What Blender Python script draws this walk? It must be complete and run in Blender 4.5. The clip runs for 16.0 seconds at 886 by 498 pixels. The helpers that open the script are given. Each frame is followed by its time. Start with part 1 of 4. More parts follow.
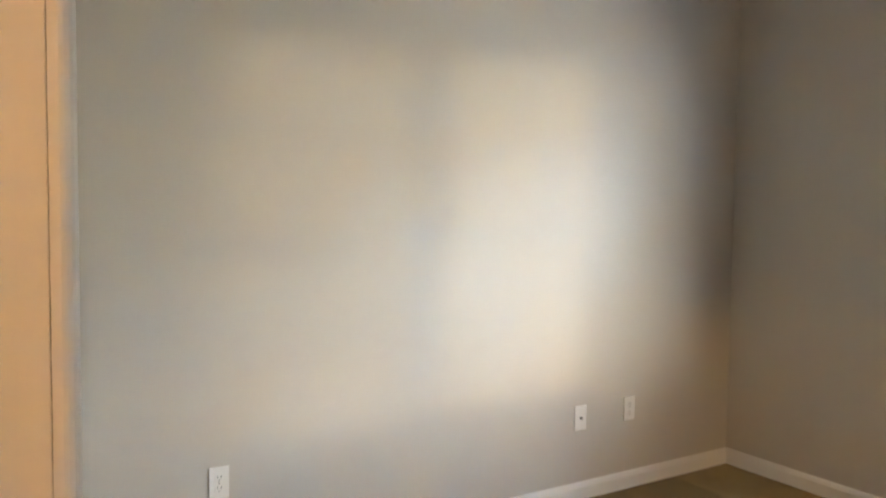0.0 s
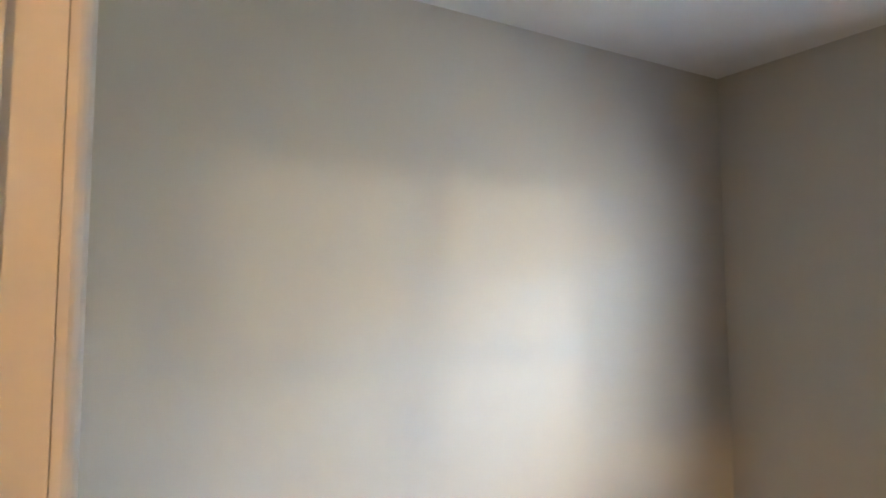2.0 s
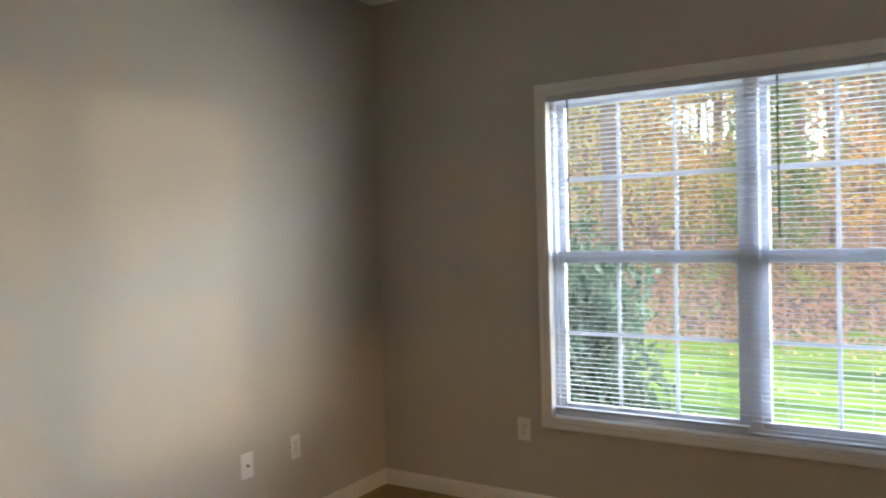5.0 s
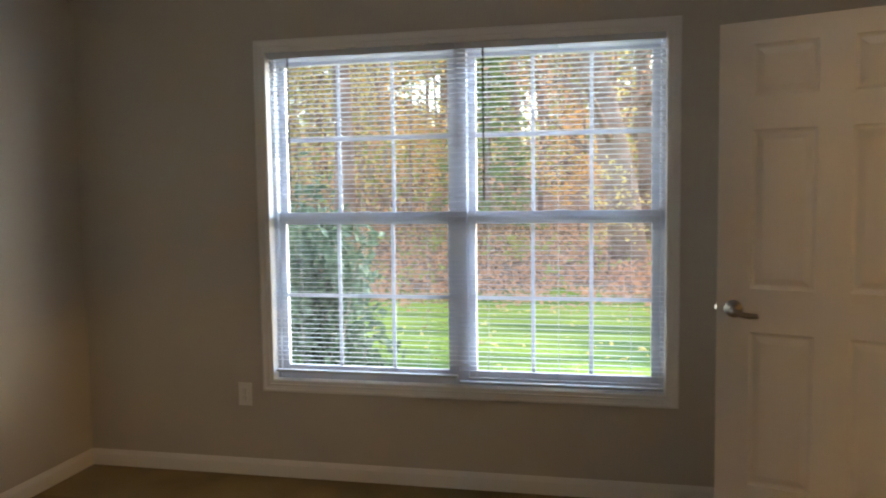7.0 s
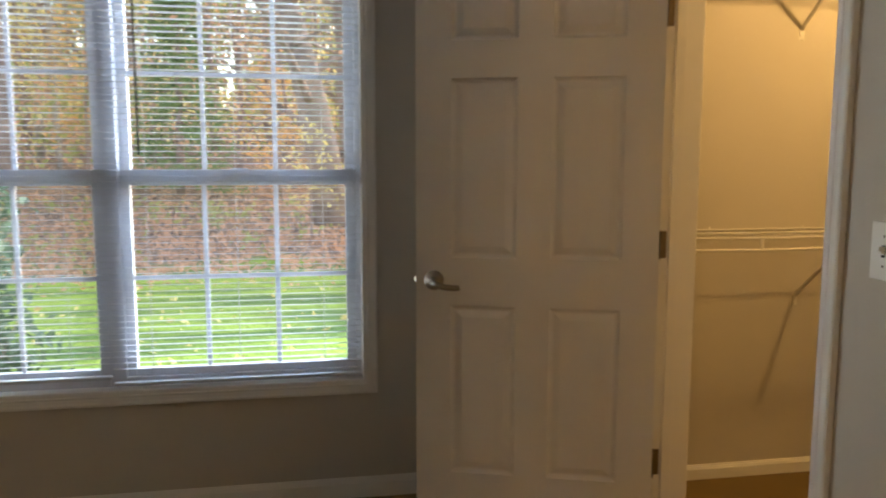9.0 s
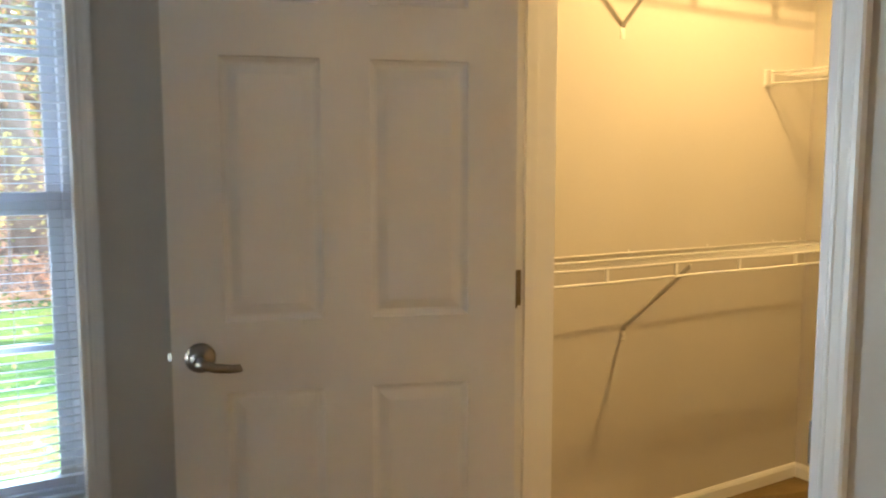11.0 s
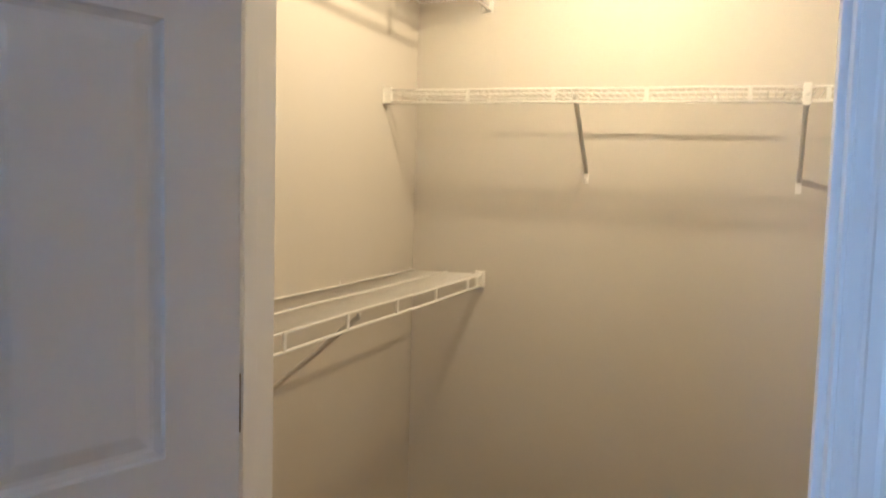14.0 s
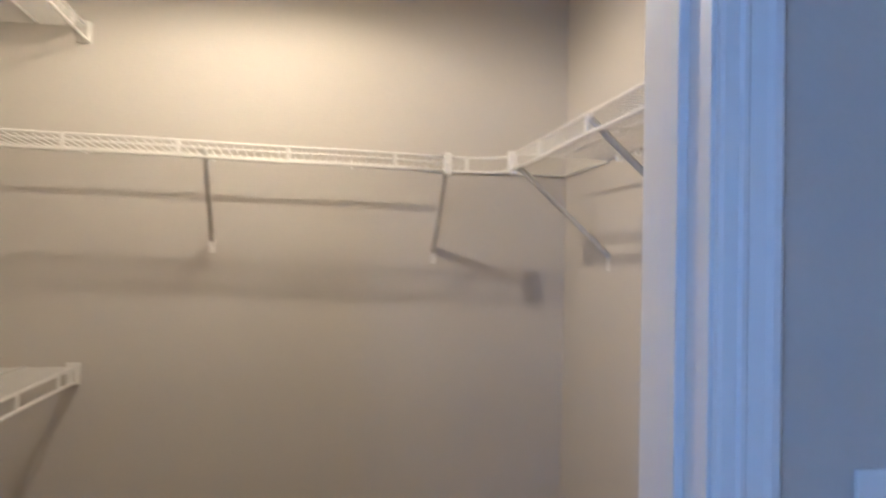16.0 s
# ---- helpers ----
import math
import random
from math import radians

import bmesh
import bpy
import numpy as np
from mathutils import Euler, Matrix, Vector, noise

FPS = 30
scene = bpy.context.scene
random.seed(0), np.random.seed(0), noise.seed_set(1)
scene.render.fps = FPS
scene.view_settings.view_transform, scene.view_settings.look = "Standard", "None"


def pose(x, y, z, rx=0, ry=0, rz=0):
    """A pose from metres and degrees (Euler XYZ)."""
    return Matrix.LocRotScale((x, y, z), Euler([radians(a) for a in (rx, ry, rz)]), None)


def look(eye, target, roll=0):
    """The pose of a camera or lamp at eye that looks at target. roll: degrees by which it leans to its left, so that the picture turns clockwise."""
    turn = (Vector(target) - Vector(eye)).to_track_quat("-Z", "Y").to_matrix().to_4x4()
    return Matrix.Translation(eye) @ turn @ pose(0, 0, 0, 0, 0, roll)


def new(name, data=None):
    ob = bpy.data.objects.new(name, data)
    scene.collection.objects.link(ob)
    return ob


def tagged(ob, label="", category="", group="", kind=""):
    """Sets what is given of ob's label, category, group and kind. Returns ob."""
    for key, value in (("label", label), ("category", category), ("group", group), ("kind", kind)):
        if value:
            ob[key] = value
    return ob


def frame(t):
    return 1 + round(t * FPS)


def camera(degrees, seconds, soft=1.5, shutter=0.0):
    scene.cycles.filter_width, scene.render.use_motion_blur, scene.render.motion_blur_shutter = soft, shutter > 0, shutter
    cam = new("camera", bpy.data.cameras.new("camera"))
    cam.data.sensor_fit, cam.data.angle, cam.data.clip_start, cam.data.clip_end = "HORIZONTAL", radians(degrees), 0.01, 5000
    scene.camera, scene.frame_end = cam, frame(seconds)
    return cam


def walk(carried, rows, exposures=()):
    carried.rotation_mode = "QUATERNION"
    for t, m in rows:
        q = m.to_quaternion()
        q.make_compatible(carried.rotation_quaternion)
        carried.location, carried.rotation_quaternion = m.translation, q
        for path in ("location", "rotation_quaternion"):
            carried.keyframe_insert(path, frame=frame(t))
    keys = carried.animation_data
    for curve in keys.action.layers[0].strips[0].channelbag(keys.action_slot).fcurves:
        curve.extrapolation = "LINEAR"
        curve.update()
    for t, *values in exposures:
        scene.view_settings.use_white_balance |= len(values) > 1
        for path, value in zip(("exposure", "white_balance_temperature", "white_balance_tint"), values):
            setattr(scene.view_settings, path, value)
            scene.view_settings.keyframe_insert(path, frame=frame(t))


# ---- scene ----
cam = camera(60.6, 16.0, soft=1.9, shutter=0.4)
PATH = [
    (0, (2.627, -3.43, 1.359), (0.927, -2.383, 1.249), 0.7),
    (0.5, (2.567, -3.433, 1.361), (0.87, -2.378, 1.428), 0.2),
    (1, (2.568, -3.441, 1.373), (0.876, -2.396, 1.587), 0.2),
    (1.5, (2.585, -3.446, 1.371), (0.896, -2.407, 1.629), -0.1),
    (2, (2.609, -3.444, 1.366), (0.929, -2.377, 1.564), -0.2),
    (2.5, (2.613, -3.443, 1.366), (0.966, -2.316, 1.491), -0.5),
    (3, (2.546, -3.456, 1.424), (0.985, -2.207, 1.482), -0.6),
    (3.5, (2.531, -3.454, 1.42), (1.068, -2.091, 1.459), -0.6),
    (4, (2.534, -3.455, 1.409), (1.188, -1.976, 1.425), -1.1),
    (4.5, (2.569, -3.455, 1.418), (1.355, -1.866, 1.398), -1.2),
    (5, (2.558, -3.469, 1.417), (1.51, -1.766, 1.373), -1.5),
    (7.5, (2.631, -3.407, 1.376), (2.389, -1.428, 1.216), -0.9),
    (8, (2.635, -3.242, 1.367), (2.573, -1.251, 1.187), -1.3),
    (8.5, (2.675, -3.09, 1.359), (2.802, -1.104, 1.164), -0.9),
    (9, (2.693, -2.925, 1.35), (3.042, -0.97, 1.113), 0.1),
    (11.3, (2.752, -2.041, 1.355), (3.87, -0.396, 1.143), 0.3),
    (11.5, (2.755, -1.976, 1.367), (3.968, -0.407, 1.106), 1.0),
    (12, (2.788, -1.841, 1.329), (4.213, -0.482, 0.979), 1.6),
    (12.5, (2.834, -1.676, 1.317), (4.414, -0.516, 0.917), 1.6),
    (13, (2.866, -1.567, 1.323), (4.543, -0.554, 0.917), 2.0),
    (13.5, (2.887, -1.422, 1.346), (4.669, -0.563, 1.046), 1.1),
    (14, (2.888, -1.344, 1.396), (4.743, -0.612, 1.24), 1.5),
    (14.5, (2.941, -1.265, 1.401), (4.839, -0.634, 1.411), 2.1),
    (15, (3.048, -1.191, 1.419), (4.995, -0.754, 1.562), 2.3),
    (15.5, (3.13, -1.156, 1.435), (5.122, -1.075, 1.594), 2.5),
    (16, (3.199, -1.103, 1.4), (5.169, -1.445, 1.449), 1.2),
]
EXPOSURES = [
    (0, 3.05, 6900, 10), (1.5, 3.0, 6400, 10), (2.5, 2.94, 6250, 10), (5, 2.32, 7150, 10), (7.5, 2.05, 7450, 10), (9, 1.93, 7600, 10), (11.3, 2.84, 6050, 4),
    (12, 2.9, 5400, 2), (12.5, 2.95, 4950, 0), (13, 2.93, 4650, 4), (14, 2.57, 4450, 10), (15, 2.06, 4180, 13), (15.5, 1.98, 4080, 15), (16, 2.12, 4080, 16),
]
walk(cam, [(t, look(eye, target, roll)) for t, eye, target, roll in PATH], EXPOSURES)

# ---- light ----
world = bpy.data.worlds.new("sky")
scene.world = world
world.use_nodes = True
wn = world.node_tree.nodes
sky = wn.new("ShaderNodeTexSky")
sky.sky_type = "NISHITA"
sky.sun_disc = False
SUN_AZ, SUN_EL = 45.0, 0.6          # degrees east of the window's outward normal, degrees up
sky.sun_elevation = radians(25)
sky.sun_rotation = radians(SUN_AZ)
sky.air_density, sky.dust_density, sky.ozone_density = 1.0, 1.5, 1.0
world.node_tree.links.new(sky.outputs[0], wn["Background"].inputs[0])
wn["Background"].inputs[1].default_value = 0.15

sun = new("sun", bpy.data.lights.new("sun", "SUN"))
sun.data.energy, sun.data.angle, sun.data.color = 0.15, radians(3.2), (1.0, 0.80, 0.54)
sun.matrix_world = look((0, 0, 0), (-math.sin(radians(SUN_AZ)), -math.cos(radians(SUN_AZ)), -math.tan(radians(SUN_EL))))


def window_fill(name, place, target, width, height, watts, colour):
    """Area lamp added outside, out of view, to strengthen the daylight through the window."""
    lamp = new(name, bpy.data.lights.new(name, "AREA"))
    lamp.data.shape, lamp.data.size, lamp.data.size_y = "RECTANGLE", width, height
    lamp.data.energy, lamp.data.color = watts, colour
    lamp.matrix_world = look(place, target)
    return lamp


# unseen fill lamps: cool from east and west, warm from low in the east
window_fill("sky_fill_east", (5.6, 3.7, 3.85), (1.9, 0.0, 1.3), 3.4, 1.8, 240, (0.42, 0.67, 1.0))
window_fill("warm_fill_east", (5.6, 2.6, 0.75), (1.9, 0.0, 1.4), 3.4, 1.2, 30, (1.0, 0.93, 0.80))
window_fill("sky_fill_west", (-1.9, 1.9, 0.85), (1.9, 0.0, 1.3), 2.4, 2.4, 42, (0.84, 0.92, 1.0))



def bulb(name, place, watts, colour, radius):
    lamp = new(name, bpy.data.lights.new(name, "POINT"))
    lamp.data.energy, lamp.data.color, lamp.data.shadow_soft_size = watts, colour, radius
    lamp.location = place
    return lamp




def downlight(name, place, watts, colour, radius, spread, blend):
    """A lamp under an opaque base: it throws nothing upwards and fades towards the horizontal."""
    lamp = new(name, bpy.data.lights.new(name, "SPOT"))
    lamp.data.energy, lamp.data.color, lamp.data.shadow_soft_size = watts, colour, radius
    lamp.data.spot_size, lamp.data.spot_blend = radians(spread), blend
    lamp.location = place
    return lamp


downlight("closet_lamp", (4.975, -0.92, 2.325), 12.4, (1.0, 0.625, 0.24), 0.036, 180, 0.31)
bulb("closet_glow", (4.975, -0.92, 2.325), 0.45, (1.0, 0.625, 0.215), 0.012)
# added lamp, out of view in the hall, that brightens the open closet door
bulb("door_fill_lamp", (1.35, -4.85, 1.95), 8.5, (1.0, 0.64, 0.33), 0.10)
bulb("hall_bulb", (3.05, -4.35, 2.35), 4.5, (1.0, 0.56, 0.24), 0.06)

# ---- materials ----
def mat(name, colour, rough=0.5, metal=0.0, var=0.06, scale=6.0, fine=220.0, bump=0.0, spec=0.5, island=0.0, second=None, coords="Object"):
    """Two scales of noise in the colour, fine relief, roughness that wanders a little."""
    m = bpy.data.materials.new(name)
    m.use_nodes = True
    n, l = m.node_tree.nodes, m.node_tree.links
    b = n["Principled BSDF"]
    tc = n.new("ShaderNodeTexCoord")
    big, small = n.new("ShaderNodeTexNoise"), n.new("ShaderNodeTexNoise")
    big.inputs["Scale"].default_value, big.inputs["Detail"].default_value = scale, 5
    small.inputs["Scale"].default_value, small.inputs["Detail"].default_value = fine, 3
    for t in (big, small):
        l.new(tc.outputs[coords], t.inputs["Vector"])
    add = n.new("ShaderNodeMath")
    add.operation = "MULTIPLY_ADD"
    l.new(small.outputs["Fac"], add.inputs[0])
    add.inputs[1].default_value = 0.35
    l.new(big.outputs["Fac"], add.inputs[2])
    top = add
    if island:
        geo = n.new("ShaderNodeNewGeometry")
        isl = n.new("ShaderNodeMath")
        isl.operation = "MULTIPLY_ADD"
        l.new(geo.outputs["Random Per Island"], isl.inputs[0])
        isl.inputs[1].default_value = island
        l.new(add.outputs[0], isl.inputs[2])
        top = isl
    ramp = n.new("ShaderNodeValToRGB")
    c2 = second or colour
    ramp.color_ramp.elements[0].position = 0.35
    ramp.color_ramp.elements[1].position = 0.95 + island * 0.6
    ramp.color_ramp.elements[0].color = (*[max(0, c * (1 - var)) for c in colour], 1)
    ramp.color_ramp.elements[1].color = (*[min(1, c * (1 + var)) for c in c2], 1)
    l.new(top.outputs[0], ramp.inputs[0])
    l.new(ramp.outputs[0], b.inputs["Base Color"])
    b.inputs["Roughness"].default_value, b.inputs["Metallic"].default_value = rough, metal
    b.inputs["Specular IOR Level"].default_value = spec
    if bump:
        bm_ = n.new("ShaderNodeBump")
        bm_.inputs["Strength"].default_value = bump
        bm_.inputs["Distance"].default_value = 0.004
        l.new(small.outputs["Fac"], bm_.inputs["Height"])
        l.new(bm_.outputs[0], b.inputs["Normal"])
    return m


PAINT = (0.56, 0.525, 0.47)
M_wall = mat("greige_wall_paint", PAINT, 0.62, var=0.035, scale=1.6, fine=140, bump=0.12, spec=0.35)
M_hall = mat("hall_wall_paint", (0.60, 0.55, 0.48), 0.6, var=0.035, scale=1.6, fine=140, bump=0.12)
M_ceil = mat("white_ceiling_paint", (0.86, 0.85, 0.84), 0.85, var=0.03, scale=3, fine=90, bump=0.35, spec=0.2)
M_trim = mat("white_gloss_trim_paint", (0.80, 0.79, 0.77), 0.32, var=0.02, scale=3, fine=60, bump=0.03)
M_door = mat("white_door_paint", (0.76, 0.75, 0.74), 0.38, var=0.025, scale=4, fine=70, bump=0.05)
# blue-grey: the sky's light on the white vinyl is put into the colour
M_vinyl = mat("sky_tinted_white_vinyl", (0.66, 0.68, 0.75), 0.35, var=0.015, scale=5, fine=90)
# white slats dimmed, with the blue of the sky's light put into their colour
M_blind = mat("sky_tinted_white_slat", (0.58, 0.60, 0.65), 0.40, var=0.02, scale=8, fine=120)
M_plate = mat("white_plastic_plate", (0.82, 0.81, 0.78), 0.30, var=0.01, scale=20, fine=200)
M_dark = mat("dark_slot", (0.03, 0.03, 0.03), 0.6)
M_wire = mat("white_coated_wire", (0.80, 0.78, 0.74), 0.35, var=0.03, scale=20, fine=150)
M_strut = mat("pale_grey_steel_strut", (0.62, 0.60, 0.56), 0.42, metal=0.2, var=0.04, scale=20)
M_nickel = mat("satin_nickel", (0.27, 0.24, 0.21), 0.28, metal=1.0, var=0.08, scale=30, fine=300)
M_brass = mat("aged_brass_hinge", (0.22, 0.175, 0.115), 0.40, metal=0.9, var=0.15, scale=30, fine=200)
M_wand = mat("dark_clear_wand", (0.10, 0.10, 0.10), 0.25, var=0.1)
M_cord = mat("blind_cord", (0.7, 0.7, 0.7), 0.8)
M_bark = mat("grey_brown_bark", (0.37, 0.265, 0.235), 0.9, var=0.5, scale=3, fine=18, bump=0.8)
M_pale = mat("pale_bark", (0.42, 0.35, 0.30), 0.9, var=0.35, scale=4, fine=20, bump=0.6)


def leaf_mat(name, a, b):
    m = mat(name, a, 0.55, var=0.30, scale=0.8, fine=6, island=0.9, second=b)
    p = m.node_tree.nodes["Principled BSDF"]
    p.inputs["Transmission Weight"].default_value = 0.0
    p.inputs["Subsurface Weight"].default_value = 0.0
    n, l = m.node_tree.nodes, m.node_tree.links
    tr, mix = n.new("ShaderNodeBsdfTranslucent"), n.new("ShaderNodeMixShader")
    ramp = [x for x in n if x.bl_idname == "ShaderNodeValToRGB"][0]
    l.new(ramp.outputs[0], tr.inputs[0])
    mix.inputs[0].default_value = 0.45
    l.new(p.outputs[0], mix.inputs[1]), l.new(tr.outputs[0], mix.inputs[2])
    l.new(mix.outputs[0], n["Material Output"].inputs[0])
    return m


M_gold = leaf_mat("yellow_autumn_leaf", (0.44, 0.34, 0.12), (0.68, 0.58, 0.28))
M_orange = leaf_mat("orange_autumn_leaf", (0.44, 0.23, 0.10), (0.64, 0.40, 0.18))
M_green = leaf_mat("dark_evergreen_leaf", (0.032, 0.062, 0.045), (0.10, 0.15, 0.105))
M_fir = leaf_mat("green_fir_needle", (0.07, 0.12, 0.055), (0.20, 0.28, 0.13))
M_olive = leaf_mat("olive_leaf", (0.15, 0.18, 0.07), (0.36, 0.39, 0.15))
M_twig = leaf_mat("grey_mauve_twig_mass", (0.13, 0.10, 0.095), (0.27, 0.21, 0.19))
M_rust = leaf_mat("rusty_fallen_leaf", (0.34, 0.19, 0.135), (0.60, 0.37, 0.25))


def glass_mat():
    m = bpy.data.materials.new("clear_window_glass")
    m.use_nodes = True
    b = m.node_tree.nodes["Principled BSDF"]
    b.inputs["Transmission Weight"].default_value = 1.0
    b.inputs["Roughness"].default_value = 0.0
    b.inputs["IOR"].default_value = 1.45
    b.inputs["Base Color"].default_value = (0.97, 0.985, 0.98, 1)
    return m


M_glass = glass_mat()


def carpet_mat():
    """Tan cut pile: speckle, tufts in relief, and broad wedges where the nap lies the other way."""
    m = bpy.data.materials.new("tan_carpet_pile")
    m.use_nodes = True
    n, l = m.node_tree.nodes, m.node_tree.links
    b = n["Principled BSDF"]
    tc = n.new("ShaderNodeTexCoord")
    fine, mid = n.new("ShaderNodeTexNoise"), n.new("ShaderNodeTexNoise")
    fine.inputs["Scale"].default_value, fine.inputs["Detail"].default_value = 130, 6
    mid.inputs["Scale"].default_value, mid.inputs["Detail"].default_value = 5, 4
    for t in (fine, mid):
        l.new(tc.outputs["Object"], t.inputs["Vector"])
    # vacuum strokes: wedges that fan out from the far corner of the closet
    warp = n.new("ShaderNodeTexNoise")
    warp.inputs["Scale"].default_value, warp.inputs["Detail"].default_value = 1.3, 3
    l.new(tc.outputs["Object"], warp.inputs["Vector"])
    push = n.new("ShaderNodeVectorMath")
    push.operation = "MULTIPLY_ADD"
    l.new(warp.outputs["Color"], push.inputs[0])
    push.inputs[1].default_value = (0.16, 0.16, 0.0)
    l.new(tc.outputs["Object"], push.inputs[2])
    turn = n.new("ShaderNodeMapping")
    turn.inputs["Location"].default_value = (-6.45, 0.35, 0)
    l.new(push.outputs[0], turn.inputs["Vector"])
    fan = n.new("ShaderNodeTexGradient")
    fan.gradient_type = "RADIAL"
    l.new(turn.outputs[0], fan.inputs[0])
    many, frac = n.new("ShaderNodeMath"), n.new("ShaderNodeMath")
    many.operation, frac.operation = "MULTIPLY", "FRACT"
    many.inputs[1].default_value = 23.0
    l.new(fan.outputs["Fac"], many.inputs[0])
    l.new(many.outputs[0], frac.inputs[0])
    broken = n.new("ShaderNodeTexNoise")
    broken.inputs["Scale"].default_value, broken.inputs["Detail"].default_value = 3.2, 4
    l.new(tc.outputs["Object"], broken.inputs["Vector"])
    some = n.new("ShaderNodeMath")
    some.operation = "MULTIPLY"
    l.new(frac.outputs[0], some.inputs[0])
    l.new(broken.outputs["Fac"], some.inputs[1])
    edge = n.new("ShaderNodeValToRGB")
    edge.color_ramp.elements[0].position, edge.color_ramp.elements[1].position = 0.30, 0.56
    l.new(some.outputs[0], edge.inputs[0])
    base, nap = n.new("ShaderNodeMix"), n.new("ShaderNodeMix")
    base.data_type = nap.data_type = "RGBA"
    base.inputs[6].default_value = (0.10, 0.064, 0.015, 1)
    base.inputs[7].default_value = (0.25, 0.163, 0.050, 1)
    mixf = n.new("ShaderNodeMath")
    mixf.operation = "MULTIPLY_ADD"
    l.new(mid.outputs["Fac"], mixf.inputs[0])
    mixf.inputs[1].default_value = 0.5
    half = n.new("ShaderNodeMath")
    half.operation = "MULTIPLY"
    l.new(fine.outputs["Fac"], half.inputs[0])
    half.inputs[1].default_value = 0.5
    l.new(half.outputs[0], mixf.inputs[2])
    l.new(mixf.outputs[0], base.inputs[0])
    amount = n.new("ShaderNodeMath")
    amount.operation = "MULTIPLY"
    l.new(edge.outputs[0], amount.inputs[0])
    amount.inputs[1].default_value = 0.5
    l.new(amount.outputs[0], nap.inputs[0])
    l.new(base.outputs[2], nap.inputs[6])
    nap.inputs[7].default_value = (0.36, 0.25, 0.09, 1)
    l.new(nap.outputs[2], b.inputs["Base Color"])
    b.inputs["Roughness"].default_value = 0.95
    b.inputs["Specular IOR Level"].default_value = 0.1
    b.inputs["Sheen Weight"].default_value = 0.2
    bump = n.new("ShaderNodeBump")
    bump.inputs["Strength"].default_value, bump.inputs["Distance"].default_value = 0.8, 0.006
    l.new(fine.outputs["Fac"], bump.inputs["Height"])
    l.new(bump.outputs[0], b.inputs["Normal"])
    return m


M_carpet = carpet_mat()


def ground_mat():
    """Mown lawn with painted sun streaks near the house, leaf litter on the bank beyond it."""
    m = bpy.data.materials.new("lawn_and_leaf_litter")
    m.use_nodes = True
    n, l = m.node_tree.nodes, m.node_tree.links
    b = n["Principled BSDF"]
    tc = n.new("ShaderNodeTexCoord")
    sep = n.new("ShaderNodeSeparateXYZ")
    l.new(tc.outputs["Object"], sep.inputs[0])
    wob = n.new("ShaderNodeTexNoise")
    wob.inputs["Scale"].default_value, wob.inputs["Detail"].default_value = 0.6, 6
    fine = n.new("ShaderNodeTexNoise")
    fine.inputs["Scale"].default_value, fine.inputs["Detail"].default_value = 7, 6
    sun_streak = n.new("ShaderNodeTexNoise")
    sun_streak.inputs["Scale"].default_value, sun_streak.inputs["Detail"].default_value = 1.1, 5
    # drawn out sideways: bands of low sun are put into the grass colour
    stretch = n.new("ShaderNodeMapping")
    stretch.inputs["Scale"].default_value = (0.35, 2.2, 1)
    l.new(tc.outputs["Object"], stretch.inputs[0])
    l.new(stretch.outputs[0], sun_streak.inputs["Vector"])
    for t in (wob, fine):
        l.new(tc.outputs["Object"], t.inputs["Vector"])
    grass, litter, both = n.new("ShaderNodeValToRGB"), n.new("ShaderNodeValToRGB"), n.new("ShaderNodeMix")
    e = grass.color_ramp.elements
    e[0].position, e[0].color = 0.38, (0.07, 0.155, 0.03, 1)
    e[1].position, e[1].color = 0.60, (0.30, 0.43, 0.06, 1)
    e = litter.color_ramp.elements
    e[0].position, e[0].color = 0.34, (0.17, 0.10, 0.07, 1)
    e[1].position, e[1].color = 0.64, (0.47, 0.33, 0.25, 1)
    l.new(sun_streak.outputs["Fac"], grass.inputs[0])
    l.new(fine.outputs["Fac"], litter.inputs[0])
    shift = n.new("ShaderNodeMath")
    shift.operation = "MULTIPLY_ADD"
    l.new(wob.outputs["Fac"], shift.inputs[0])
    shift.inputs[1].default_value = 3.0
    l.new(sep.outputs["Y"], shift.inputs[2])
    step = n.new("ShaderNodeMapRange")
    step.inputs["From Min"].default_value, step.inputs["From Max"].default_value = 11.6, 12.3
    l.new(shift.outputs[0], step.inputs["Value"])
    both.data_type = "RGBA"
    l.new(step.outputs[0], both.inputs[0])
    l.new(grass.outputs[0], both.inputs[6])
    l.new(litter.outputs[0], both.inputs[7])
    l.new(both.outputs[2], b.inputs["Base Color"])
    b.inputs["Roughness"].default_value = 0.9
    bump = n.new("ShaderNodeBump")
    bump.inputs["Strength"].default_value, bump.inputs["Distance"].default_value = 1.0, 0.08
    l.new(fine.outputs["Fac"], bump.inputs["Height"])
    l.new(bump.outputs[0], b.inputs["Normal"])
    return m


M_ground = ground_mat()


# ---- mesh helpers ----
def box(bm, x0, x1, y0, y1, z0, z1, bevel=0.0):
    made = bmesh.ops.create_cube(bm, size=1)["verts"]
    for v in made:
        v.co = Vector((x0 + (v.co.x + 0.5) * (x1 - x0), y0 + (v.co.y + 0.5) * (y1 - y0), z0 + (v.co.z + 0.5) * (z1 - z0)))
    if bevel:
        edges = list({e for v in made for e in v.link_edges})
        bmesh.ops.bevel(bm, geom=edges, offset=bevel, segments=2, profile=0.6, affect="EDGES")
    return bm


